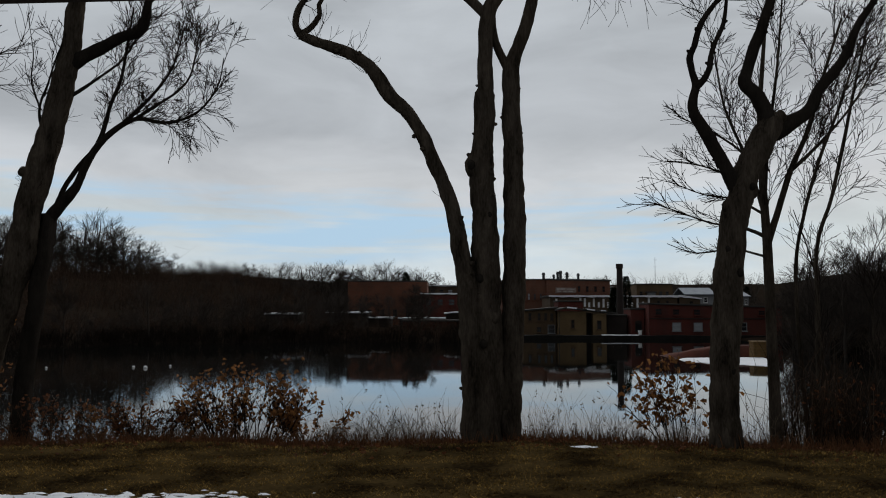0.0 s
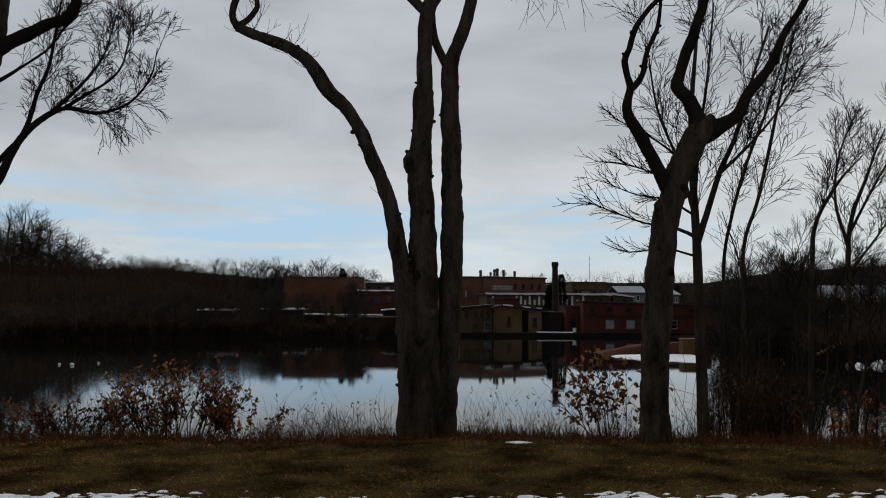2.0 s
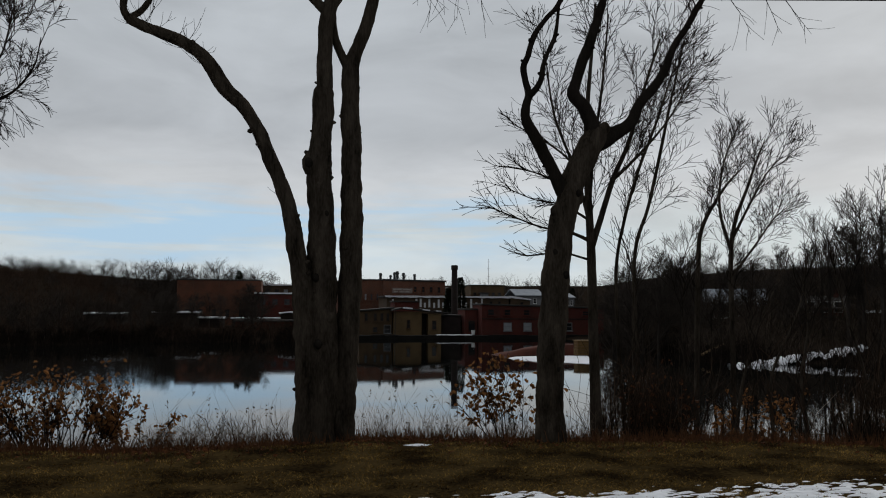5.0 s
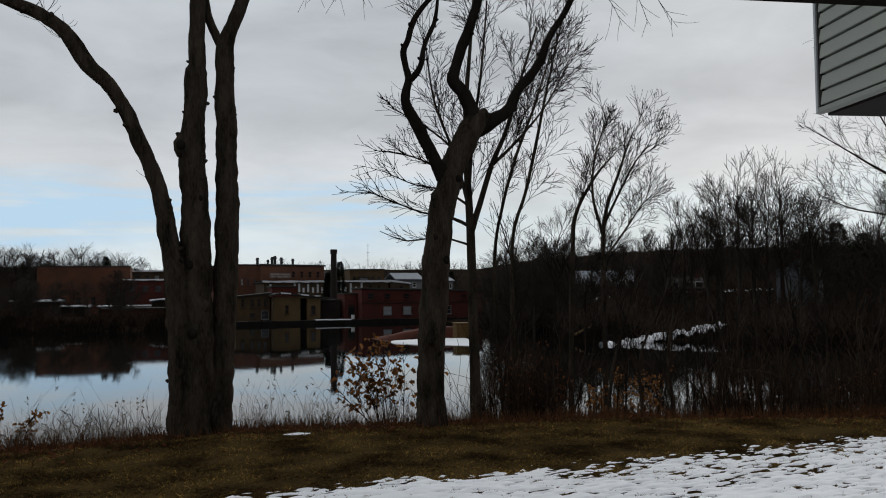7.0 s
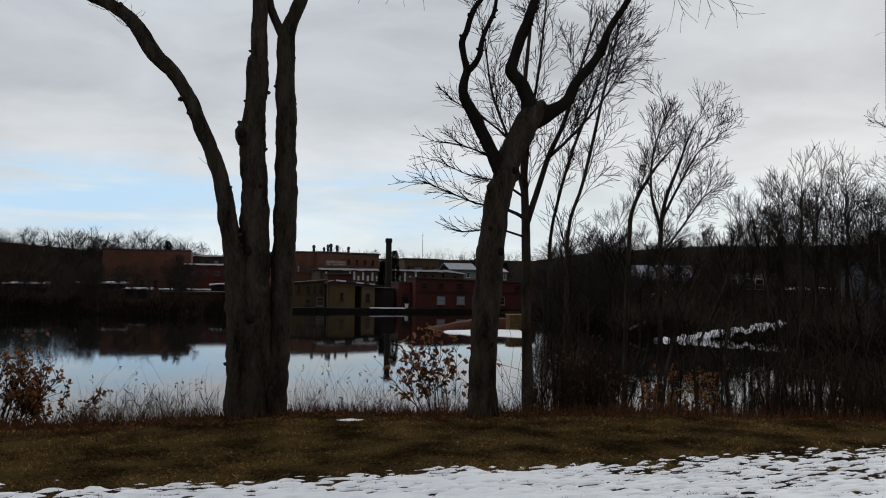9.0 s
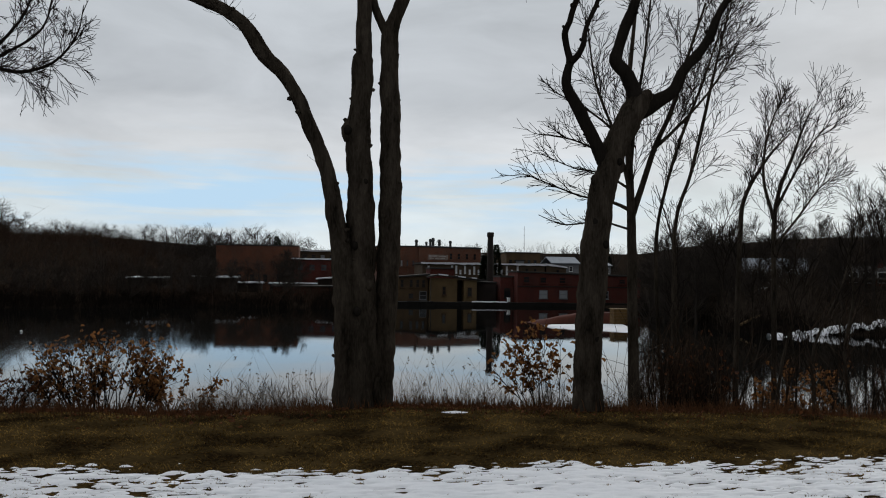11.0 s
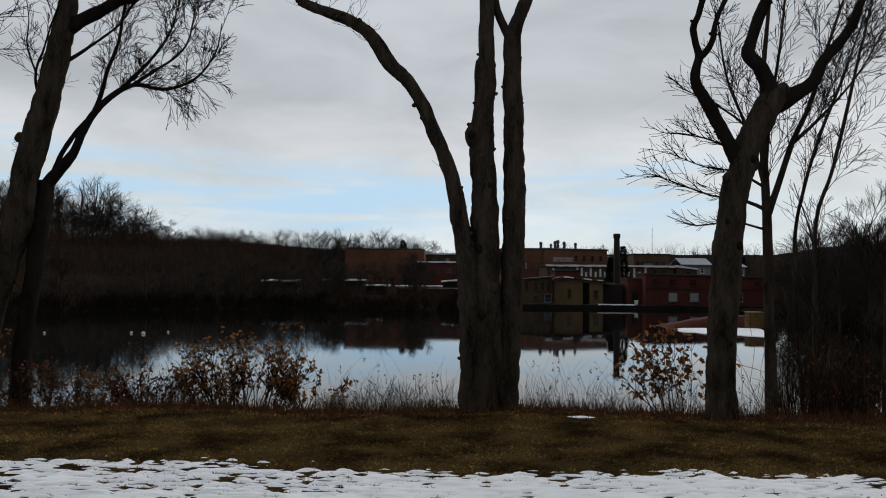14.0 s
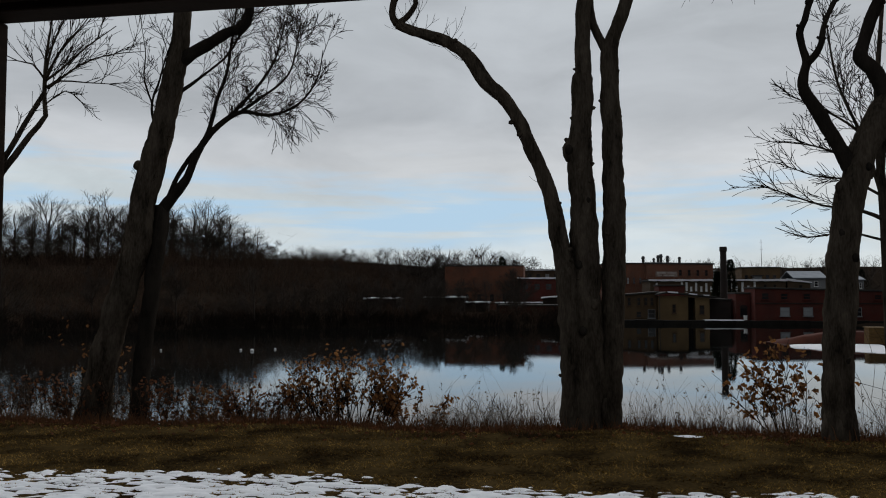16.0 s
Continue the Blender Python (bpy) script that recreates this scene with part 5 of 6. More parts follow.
def plant_to(az, r, top, which, wide=1.0):
    """Plants a far tree whose crown reaches the height top."""
    gz = ground_z(r * math.sin(radians(az)), r * math.cos(radians(az)))
    return plant(az, r, (top - gz) / TALL[makers[which]], which, wide)


def grove(a0, a1, r0, r1, count, s0, s1, kinds):
    for _ in range(count):
        plant(rnd.uniform(a0, a1), rnd.uniform(r0, r1), rnd.uniform(s0, s1), rnd.choice(kinds))


# tall clumps on the hill behind the left shore
for az, r, top, k in ((-38.2, 214, 24.0, 1), (-36.4, 220, 25.0, 3), (-35.2, 212, 23.6, 2), (-34.2, 218, 23.2, 1), (-33.2, 212, 24.5, 3), (-32.4, 216, 25.8, 1), (-31.5, 222, 23.5, 3), (-30.8, 214, 24.0, 3), (-30.0, 218, 27.4, 3),
                      (-29.4, 212, 26.4, 3), (-28.8, 220, 28.0, 3), (-28.0, 214, 24.6, 1), (-26.8, 218, 24.0, 2), (-25.6, 212, 23.6, 1), (-24.7, 216, 24.6, 1), (-23.6, 220, 25.4, 2), (-22.9, 212, 25.6, 1), (-21.9, 216, 24.0, 2),
                      (-21.1, 214, 22.6, 1), (-20.2, 218, 20.4, 2), (-19.4, 214, 18.0, 2)):
    plant_to(az, r, top, k, 1.35)
for i in range(27):                     # rounded small crowns along the lower crest
    az = -18.9 + 0.70 * i
    plant_to(az, rnd.uniform(222, 250), 14.3 + 1.3 * math.sin(i * 1.9) + rnd.uniform(-0.6, 0.9) - 0.6 * smooth(-9, -2, az), rnd.choice((1, 2, 2, 4)), 1.6)
for i in range(32):                     # a second rank fills the crowns
    az = -44 + 0.77 * i
    plant_to(az, rnd.uniform(196, 232), (20.0 if az < -21 else 17.0) + rnd.uniform(-3.5, 2.5) - 2.5 * smooth(-22, -19.5, az), rnd.choice((1, 2, 2, 4)), 1.4)
for i in range(14):
    az = -20 + 1.0 * i
    plant_to(az, rnd.uniform(180, 215), 9.6 + rnd.uniform(-1.5, 1.4), rnd.choice((1, 2, 2, 4)), 1.4)
for i in range(46):                     # small trees by the water
    az = -45 + 0.85 * i
    plant_to(az, shore_r(az) + rnd.uniform(1.5, 9), (rnd.uniform(5.0, 6.6) if i % 6 == 0 else rnd.uniform(0.6, 2.2)) if az < -19 else rnd.uniform(3.2, 5.6) - 1.2 * smooth(-10, -6, az), rnd.choice((1, 2, 2, 4)), 1.1)
for i in range(14):                     # bare trees before the warehouse
    plant_to(rnd.uniform(-9.5, -1.0), rnd.uniform(128, 152), rnd.uniform(3.0, 7.2), rnd.choice((0, 1, 2, 4)), 1.2)
for i in range(7):                      # bushy clump beside the slim trees
    plant_to(23.2 + 0.8 * i, rnd.uniform(104, 122), 10.4 + rnd.uniform(-1.6, 0.6) - 1.8 * smooth(24.6, 23, 23.2 + 0.8 * i), rnd.choice((2, 4, 2)), 1.2)
grove(-8, 3, 200, 240, 14, 0.75, 0.95, (0, 1, 2, 4))
grove(21.5, 30, 88, 165, 12, 0.3, 0.5, (0, 1, 2, 4))
grove(-9, -1.2, 115, 126, 10, 0.30, 0.50, (1, 2, 4))
grove(8, 30, 300, 420, 10, 0.5, 0.8, (0, 2, 4))
# right shore: tall straight clump, smaller trees round it
for az, r, s, k in ((22.9, 92, 0.7, 2), (23.9, 90, 0.85, 4), (24.9, 88, 0.8, 2), (25.9, 86, 0.9, 4), (27.2, 86, 0.85, 0), (28.5, 84, 0.75, 2), (29.8, 86, 0.75, 4), (36.4, 92, 0.8, 3), (37.4, 90, 0.92, 3), (38.3, 90, 1.0, 0), (39.3, 86, 1.04, 3), (40.2, 89, 1.05, 3), (41.1, 88, 1.02, 0), (42.0, 90, 1.05, 3), (42.9, 87, 1.0, 1), (43.8, 92, 0.9, 0),
                    (44.4, 88, 0.95, 4), (36.0, 96, 0.85, 0), (34.6, 92, 0.8, 2), (46.2, 86, 0.9, 2), (47.6, 84, 1.0, 4), (33.0, 100, 0.8, 2), (31.2, 98, 0.7, 4), (49.5, 84, 1.0, 1)):
    plant(az, r, s, k)
grove(23, 33, 88, 150, 14, 0.30, 0.5, (0, 1, 2, 4))
grove(20, 27, 150, 215, 16, 0.35, 0.55, (1, 2, 2, 4))
grove(33, 46, 112, 150, 12, 0.26, 0.4, (0, 1, 2, 4))
grove(46, 53, 92, 150, 8, 0.35, 0.5, (0, 1, 2, 4))
grove(23, 52, 165, 190, 12, 0.35, 0.55, (0, 1, 2, 4))


for t, (az, r, s) in zip(makers, ((-27.4, 206, 0.9), (-24.4, 206, 0.9), (-20.4, 206, 0.8), (38.0, 95, 0.95), (34.0, 96, 0.7))):
    x, y = r * math.sin(radians(az)), r * math.cos(radians(az))
    t.location, t.scale = (x, y, ground_z(x, y)), (s, s, s)


def conifer(az, r, tall, wide, seed):
    """A dark evergreen: trunk and drooping sprays."""
    q = random.Random(seed)
    x, y = r * math.sin(radians(az)), r * math.cos(radians(az))
    z = ground_z(x, y)
    t = thing("evergreen_tree", (x, y, z), "dark green evergreen among bare trees", "tree", "evergreens")
    part("trunk", add_tube(buf(), [(x, y, z - 0.3, 0.2), (x, y, z + tall, 0.03)], 6), BARK_DARK, t)
    c = buf()
    for _ in range(1700):
        h = q.random() ** 0.8
        a = q.uniform(0, 6.283)
        rr = wide * (1 - h) ** 0.7 * q.uniform(0.3, 1.0) * (1 + 0.3 * math.sin(a * 3 + h * 9))
        p = Vector((x + rr * math.cos(a), y + rr * math.sin(a), z + 0.8 + (tall - 0.6) * h))
        u = Vector((math.cos(a), math.sin(a), q.uniform(-0.5, 0.3))) * q.uniform(0.2, 0.5)
        s = Vector((-math.sin(a), math.cos(a), q.uniform(-0.4, 0.4))) * q.uniform(0.06, 0.14)
        k = len(c["v"])
        c["v"] += [tuple(p - s), tuple(p + s), tuple(p + u + s * 0.3), tuple(p + u - s * 0.3 + Vector((0, 0, 0.1)))]
        c["f"].append((k, k + 1, k + 2, k + 3))
    part("crown", c, CONIFER, t)


for i, (az, r, h, w_) in enumerate(((43.6, 105, 7.5, 3.2), (45.2, 108, 8.5, 3.6), (46.6, 104, 7.5, 3.0), (11.7, 140, 6.6, 1.0), (12.5, 142, 8.5, 1.5), (20.2, 330, 7, 2.4), (15.8, 320, 6, 2.0), (-2.6, 174, 10.6, 2.0), (48.6, 100, 9, 3.4))):
    conifer(az, r, h, w_, 200 + i)


def brush(name, label, count, a0, a1, s0, s1, h0, h1, seed, mat=BRUSH, thick=0.03):
    """Clumps of bowed, twiggy stems along the shore, as one mass."""
    q = random.Random(seed)
    b = buf()
    for _ in range(count // 4):
        az = q.uniform(a0, a1)
        r = shore_r(az) + q.uniform(s0, s1)
        if 30 < az < 40.5 and r - shore_r(az) < 3 + (az - 30) * 2.3 and q.random() < 0.6:
            continue                    # a snowy path runs up the bank here
        x0, y0 = r * math.sin(radians(az)), r * math.cos(radians(az))
        z = ground_z(x0, y0)
        tall = q.uniform(h0, h1) * (0.85 + 0.6 * noise.noise((az * 1.1, r * 0.10, seed)))
        if tall < 0.35 * h0:
            continue
        for _s in range(4):
            x, y, h = x0 + q.gauss(0, 0.25), y0 + q.gauss(0, 0.2), tall * q.uniform(0.6, 1.05)
            dx, dy = q.gauss(0, 0.42) * h, q.gauss(0, 0.35) * h
            mid = Vector((x + dx * 0.35, y + dy * 0.35, z + h * 0.5))
            tip = Vector((x + dx, y + dy, z + h))
            add_tube(b, [(x, y, z - 0.2, thick), (*mid, thick * 0.75), (*tip, thick * 0.3)], 3, cap=False)
            for _k in range(3):
                p = mid.lerp(tip, q.uniform(-0.3, 0.8))
                add_tube(b, [(*p, thick * 0.5), (p.x + q.gauss(0, 0.20) * h, p.y + q.gauss(0, 0.12) * h, p.z + q.uniform(0.04, 0.24) * h, thick * 0.25)], 3, cap=False)
    solid(name, b, mat, (0, 0, 0), label, "brush", kind="stuff")


brush("thicket", "brown leafless thicket along the far shore", 9000, -46, -6, 2, 62, 1.2, 2.8, 51, thick=0.032)
brush("thicket", "brown leafless woods up the far hillside", 9600, -46, -5.5, 52, 104, 2.0, 3.8, 63, thick=0.034)
brush("crest_woods", "tall leafless woods along the hill crest", 7800, -46, -4.5, 88, 124, 2.8, 5.4, 64, thick=0.034)
brush("crest_woods", "tall leafless woods under the hilltop trees", 3200, -46, -19, 92, 120, 4.5, 7.5, 65, thick=0.03)
brush("thicket", "dark leafless thicket on the wooded shore", 9500, 22.5, 54, -1, 55, 1.5, 4.2, 52, BRUSH_DARK, 0.03)
brush("hillside_woods", "dark leafless woods on the hillside", 5600, 20.5, 33, 6, 125, 2.0, 4.6, 57, BRUSH_DARK, 0.04)
brush("thicket", "dark low leafless thicket below the hill", 1600, 22.6, 31, 2, 16, 1.0, 2.4, 61, BRUSH_DARK, 0.03)
# near-black colour of the waterline scrub stands in for the bank's shade
brush("shore_scrub", "scrub leaning over the waterline, bank shade in its black", 7000, -46, 3, -2.5, 6, 0.8, 2.3, 58, BRUSH_SHADED, 0.035)
brush("shore_scrub", "scrub leaning over the waterline, bank shade in its black", 2200, 22, 33, -2.5, 4, 0.6, 2.0, 59, BRUSH_SHADED, 0.03)
brush("shore_scrub", "scrub leaning over the waterline, bank shade in its black", 2600, 40, 54, -2.5, 4, 0.6, 2.0, 60, BRUSH_SHADED, 0.03)
brush("crest_woods", "dark leafless woods along the hill crest", 3600, 21, 54, 55, 110, 2.5, 6.0, 56, BRUSH_DARK, 0.04)
brush("waterside_shrubs", "low brown shrubs at the mill shore", 1200, -8, 5, -0.5, 8, 1.0, 2.6, 53)
brush("shore_scrub", "scrub leaning over the waterline, bank shade in its black", 1200, 30, 41, -2.5, 2, 0.9, 2.2, 62, BRUSH_SHADED, 0.03)
brush("hill_woods", "hazy grey woods on the far hill", 2800, -6, 30, 130, 330, 4, 9, 54, FAR_TWIG, 0.07)

# snow lying between the trees on the right shore
def snow_bank(x, y, w, d, yaw, seed, holes=0.35):
    b = buf()
    nx, ny = int(w / 0.25), max(6, int(d / 0.25))
    m = pose(x, y, 0, 0, 0, yaw)
    for j in range(ny + 1):
        for i in range(nx + 1):
            p = m @ Vector(((i / nx - 0.5) * w, (j / ny - 0.5) * d, 0))
            edge = min(i, nx - i) / nx * min(j, ny - j) / ny * 8
            t = min(0.25, edge) - holes * (0.4 + noise.noise((p.x * 0.35, p.y * 0.5, seed)) + 0.8 * noise.noise((p.x * 1.2, p.y * 1.6, seed)))
            gz = ground_z(p.x, p.y)
            b["v"].append((p.x, p.y, gz + max(-0.5, min(0.2, t - 1.2 * smooth(-1.75, -2.1, gz)))))
    for j in range(ny):
        for i in range(nx):
            k = j * (nx + 1) + i
            b["f"].append((k, k + 1, k + nx + 2, k + nx + 1))
    solid("snow_patch", b, SNOW, (x, y, ground_z(x, y)), "patch of old snow lying between bare trees", "snow", "snow patches on the far shore", "stuff", smooth=True)


snow_bank(52.4, 92.2, 6, 3, -30, 5, 0.3)
snow_bank(76, 88, 11, 4.0, -41, 3, 0.5)

sp = buf()                              # a snowy path climbs the bank
for i in range(90):
    u = i / 89
    for k, (off, dz) in enumerate(((-0.5, -0.3), (-0.3, 0.0), (0.1, 0.08), (0.5, 0.04), (0.8, -0.4))):
        x, y = 36.4 + 16.6 * u, 61.9 + 5.2 * u + off
        hole = 0.9 * max(0.0, noise.noise((x * 0.9, off * 1.5, 3)) + 0.8 * noise.noise((x * 2.6, off * 2, 4)) + 0.30)
        sp["v"].append((x, y, max(ground_z(x, y) + 0.02, -2.10 + 1.3 * u ** 1.1) + dz - hole))
for i in range(89):
    for k in range(4):
        sp["f"].append((i * 5 + k, i * 5 + 5 + k, i * 5 + 6 + k, i * 5 + 1 + k))
solid("snow_patch", sp, SNOW, (44.5, 64.5, -1.6), "band of old snow on a path up the far bank", "snow", "snow patches on the far shore", "stuff", smooth=True)
lg = thing("fallen_log", (38.5, 68.5, -1.6), "pale barkless log lying up the far bank", "log")
part("stem", add_tube(buf(), spline([(36.98, 67.64, -1.66, 0.13), (38.5, 68.5, -1.2, 0.12), (40.04, 69.35, -0.8, 0.09)], 0.3), 8, 0.15), WOOD_PALE, lg)

# ---- bankside growth ----
def leaf(b, p, size, q):
    """A lobed leaf, folded along its rib."""
    u = Vector((q.uniform(-1, 1), q.uniform(-1, 1), q.uniform(-1, 0.6))).normalized()
    s = u.orthogonal().normalized()
    s.rotate(Matrix.Rotation(q.uniform(0, 6.283), 3, u))
    n = u.cross(s) * 0.25
    k = len(b["v"])
    b["v"] += [tuple(p), tuple(p + (u * 0.35 + s * 0.32 + n) * size), tuple(p + (u * 0.55 + s * 0.2 + n) * size), tuple(p + (u * 0.8 + s * 0.28 + n) * size), tuple(p + u * size),
               tuple(p + (u * 0.8 - s * 0.28 + n) * size), tuple(p + (u * 0.55 - s * 0.2 + n) * size), tuple(p + (u * 0.35 - s * 0.32 + n) * size)]
    b["f"] += [(k, k + 1, k + 2, k + 3, k + 4), (k, k + 4, k + 5, k + 6, k + 7)]


def leafy_shrub(x, y, wide, tall, stems, leaves, size, label, seed, mat=LEAF):
    """A shrub that keeps its dead leaves: stems, twigs, foliage."""
    q = random.Random(seed)
    z = ground_z(x, y)
    t = thing("shrub", (x, y, z), label, "shrub", "leafy shrubs on the bank")
    st, fo = buf(), buf()
    tips = []
    for _ in range(stems):
        c = q.uniform(-1, 1)
        sx = x + c * 0.22 * wide
        d = Vector((c * 0.75 * min(1.0, 0.5 * wide / tall) + q.uniform(-0.25, 0.25), q.uniform(-0.4, 0.4), 1)).normalized()
        p = Vector((sx, y + q.uniform(-0.25, 0.25), z - 0.1))
        pts = [(*p, 0.014)]
        n = 5
        for k in range(n):
            d = (d + Vector((q.uniform(-1, 1), q.uniform(-1, 1), 0.1)) * 0.25).normalized()
            p = p + d * (tall * q.uniform(0.75, 1.15) * (1 - 0.25 * c * c) + 0.1) / n
            pts.append((*p, 0.013 * (1 - 0.8 * (k + 1) / n)))
            if k > 0:
                for _j in range(3):
                    e = (d + Vector((q.uniform(-1, 1), q.uniform(-0.7, 0.7), q.uniform(-0.3, 0.6)))).normalized() * tall * q.uniform(0.12, 0.36)
                    add_tube(st, [(*p, 0.006), (*(p + e * 0.5 + Vector((0, 0, 0.02))), 0.005), (*(p + e), 0.003)], 3, cap=False)
                    tips.append((p, e))
        add_tube(st, pts, 5, cap=False)
    for _ in range(leaves):
        p, e = q.choice(tips)
        at = p + e * q.uniform(0.3, 1.05) + Vector((q.uniform(-1, 1), q.uniform(-1, 1), q.uniform(-1, 1))) * 0.05
        leaf(fo, at, size * q.uniform(0.6, 1.2), q)
    part("branching", st, TWIG, t)
    part("foliage", fo, mat, t, "curled rust-brown dead leaves")
    return t


leafy_shrub(-3.8, 16.2, 3.1, 1.35, 50, 900, 0.10, "rust-leaved oak shrub on the bank", 61)
leafy_shrub(-4.6, 16.4, 1.7, 0.95, 12, 300, 0.09, "low thin rust-leaved shrub on the bank", 62)
leafy_shrub(-2.55, 16.2, 1.4, 0.9, 11, 420, 0.09, "low sprawling shrub with scattered brown leaves", 63)
leafy_shrub(4.65, 16.0, 1.7, 1.5, 15, 330, 0.13, "upright oak shrub with clinging brown leaves", 64)
leafy_shrub(-6.7, 16.6, 1.8, 0.75, 10, 300, 0.09, "low reddish shrub by the leaning tree", 65)
leafy_shrub(-10.2, 18.6, 1.0, 3.3, 4, 110, 0.11, "tall sparse beech sapling with orange leaves", 66)
leafy_shrub(11.2, 17.3, 1.2, 2.4, 12, 620, 0.13, "sparse orange-leaved shrub by the water", 67)
leafy_shrub(7.7, 16.5, 1.6, 1.5, 12, 140, 0.12, "dull brown leafy shrub below the slim trees", 70, LITTER)
leafy_shrub(8.2, 16.9, 1.4, 1.9, 12, 90, 0.12, "dull brown tall shrub with curled leaves", 71, LITTER)
leafy_shrub(13.6, 16.2, 1.8, 1.7, 11, 420, 0.11, "dull brown bankside shrub by the water", 73, LITTER)
leafy_shrub(16.2, 15.0, 2.0, 1.6, 11, 420, 0.11, "dull brown shrub under bare saplings", 74, LITTER)
for i, (x, y, w_, h) in enumerate(((-5.7, 16.3, 1.7, 0.8), (-7.7, 16.3, 1.9, 0.95), (-9.6, 16.2, 1.8, 0.9), (-11.2, 16.3, 1.9, 0.95), (-12.8, 16.2, 1.8, 0.9))):
    leafy_shrub(x, y, w_, h, 15, 260, 0.09, "low dull reddish-brown scrub on the bank", 80 + i, LITTER)
leafy_shrub(14.6, 15.6, 2.0, 1.3, 8, 120, 0.10, "thin bankside shrub with few leaves", 69)

q = random.Random(90)
b = buf()
for _ in range(15000):                   # matted reddish grass where the lawn meets the bank
    x = q.uniform(-16, 18)
    y = bank_y(x) + q.gauss(-0.4, 0.55)
    z = ground_z(x, y)
    h = 0.05 + 0.26 * q.random() ** 2
    dx, dy = q.uniform(-0.6, 0.6) * h, q.uniform(-0.5, 0.3) * h
    w_ = q.uniform(0.003, 0.007)
    k = len(b["v"])
    b["v"] += [(x - w_, y, z - 0.02), (x + w_, y, z - 0.02), (x + dx * 0.5 + w_ * 0.7, y + dy * 0.4, z + h * 0.7), (x + dx * 0.5 - w_ * 0.7, y + dy * 0.4, z + h * 0.7), (x + dx, y + dy, z + h)]
    b["f"] += [(k, k + 1, k + 2, k + 3), (k + 3, k + 2, k + 4)]
solid("matted_grass", b, STRAW, (0, 0, 0), "matted reddish dead grass along the bank", "grass", kind="stuff")

b = buf()
for _ in range(620):                    # tall dry stalks against the water
    x = q.choice((q.uniform(-2.2, 0.3), q.uniform(1.6, 6.2), q.uniform(1.6, 6.2), q.uniform(-12, 16)))
    y = bank_y(x) + q.uniform(0.0, 1.3)
    z = ground_z(x, y)
    h = 0.25 + 0.95 * q.random() ** 1.7
    bend = q.gauss(0, 0.3)
    top = Vector((x + bend * h, y + q.uniform(-0.1, 0.1), z + h))
    add_tube(b, [(x, y, z - 0.05, 0.0026), (x + bend * h * 0.35, y, z + h * 0.6, 0.0024), (*top, 0.0018)], 3, cap=False)
    if q.random() < 0.22:
        for _k in range(4):
            leaf(b, top - Vector((0, 0, q.uniform(0, 0.16))), 0.045, q)
for _ in range(400):                    # pale brambles arching in front of the water
    x = q.choice((q.uniform(-6.5, 0.2), q.uniform(-2.4, 0.2), q.uniform(1.7, 6.4)))
    y = bank_y(x) + q.uniform(0.0, 0.9)
    grow(b, (x, y, ground_z(x, y) - 0.05), (q.uniform(-0.9, 0.9), q.uniform(-0.2, 0.2), 1), q.uniform(0.3, 0.75), 0.0045, 1, q, 5, -0.06, 0.8, 0.26, 0.0022)
solid("dry_stalks", b, STALK, (0, 0, 0), "tall dry weed stalks standing on the bank", "weeds", kind="stuff")

def on_bank(az, s):
    """A place s metres beyond the lawn's edge, by bearing from the porch."""
    y = 15.0
    for _ in range(6):
        y = bank_y(math.tan(radians(az)) * y) + s
    return math.tan(radians(az)) * y, y


b = buf()
rr = random.Random(91)
for i in range(1900):                   # close thicket of thin stems by the water on the right
    az = rr.uniform(21.9, 27.6) if i % 19 < 6 else rr.uniform(27.6, 37) if i % 19 < 7 else rr.uniform(37, 50)
    x, y = on_bank(az, rr.uniform(0.3, 5.5))
    z = ground_z(x, y)
    h = rr.uniform(0.9, 2.8) * (0.7 + 0.6 * noise.noise((x * 0.8, y * 0.8, 5)))
    dx, dy = rr.gauss(0, 0.16) * h, rr.gauss(0, 0.16) * h
    bow = rr.gauss(0, 0.05) * h
    add_tube(b, [(x, y, z - 0.1, 0.011), (x + dx * 0.3 + bow, y + dy * 0.3, z + h * 0.4, 0.009), (x + dx * 0.7 + bow, y + dy * 0.7, z + h * 0.75, 0.006), (x + dx, y + dy, z + h, 0.003)], 3, cap=False)
    for _k in range(3):
        t = rr.uniform(0.35, 0.9)
        p = Vector((x + dx * t * 0.8 + bow * 0.8, y + dy * t * 0.8, z + h * t))
        add_tube(b, [(*p, 0.006), (p.x + rr.gauss(0, 0.18), p.y + rr.gauss(0, 0.15), p.z + rr.uniform(0.1, 0.4), 0.003)], 3, cap=False)
for _ in range(170):                    # bramble and sapling tangle
    x = rr.choice((rr.uniform(-3.0, 0.4), rr.uniform(-14, -5), rr.uniform(6.9, 20), rr.uniform(6.9, 20), rr.uniform(6.9, 20), rr.uniform(6.9, 20)))
    y = bank_y(x) + rr.uniform(0.1, 2.2 if x < 6 else 5.0)
    if 27.6 < math.degrees(math.atan2(x, y)) < 37 and rr.random() < 0.75:
        continue                        # the water shows through here
    z = ground_z(x, y)
    tall = rr.uniform(0.4, 0.9) if x < 6 else rr.uniform(0.9, 3.2)
    grow(b, (x, y, z - 0.1), (rr.uniform(-0.5, 0.5), rr.uniform(-0.3, 0.3), 1), tall, 0.011, 1, rr, 6, 0.03, 0.8, 0.25, 0.005)
for _ in range(240):                    # low brambles under the leaning tree
    x = rr.uniform(-14, -4.8)
    y = bank_y(x) + rr.uniform(0.0, 1.2)
    grow(b, (x, y, ground_z(x, y) - 0.1), (rr.uniform(-0.8, 0.8), rr.uniform(-0.3, 0.3), 1), rr.uniform(0.4, 1.0), 0.008, 1, rr, 6, -0.02, 0.8, 0.25, 0.004)
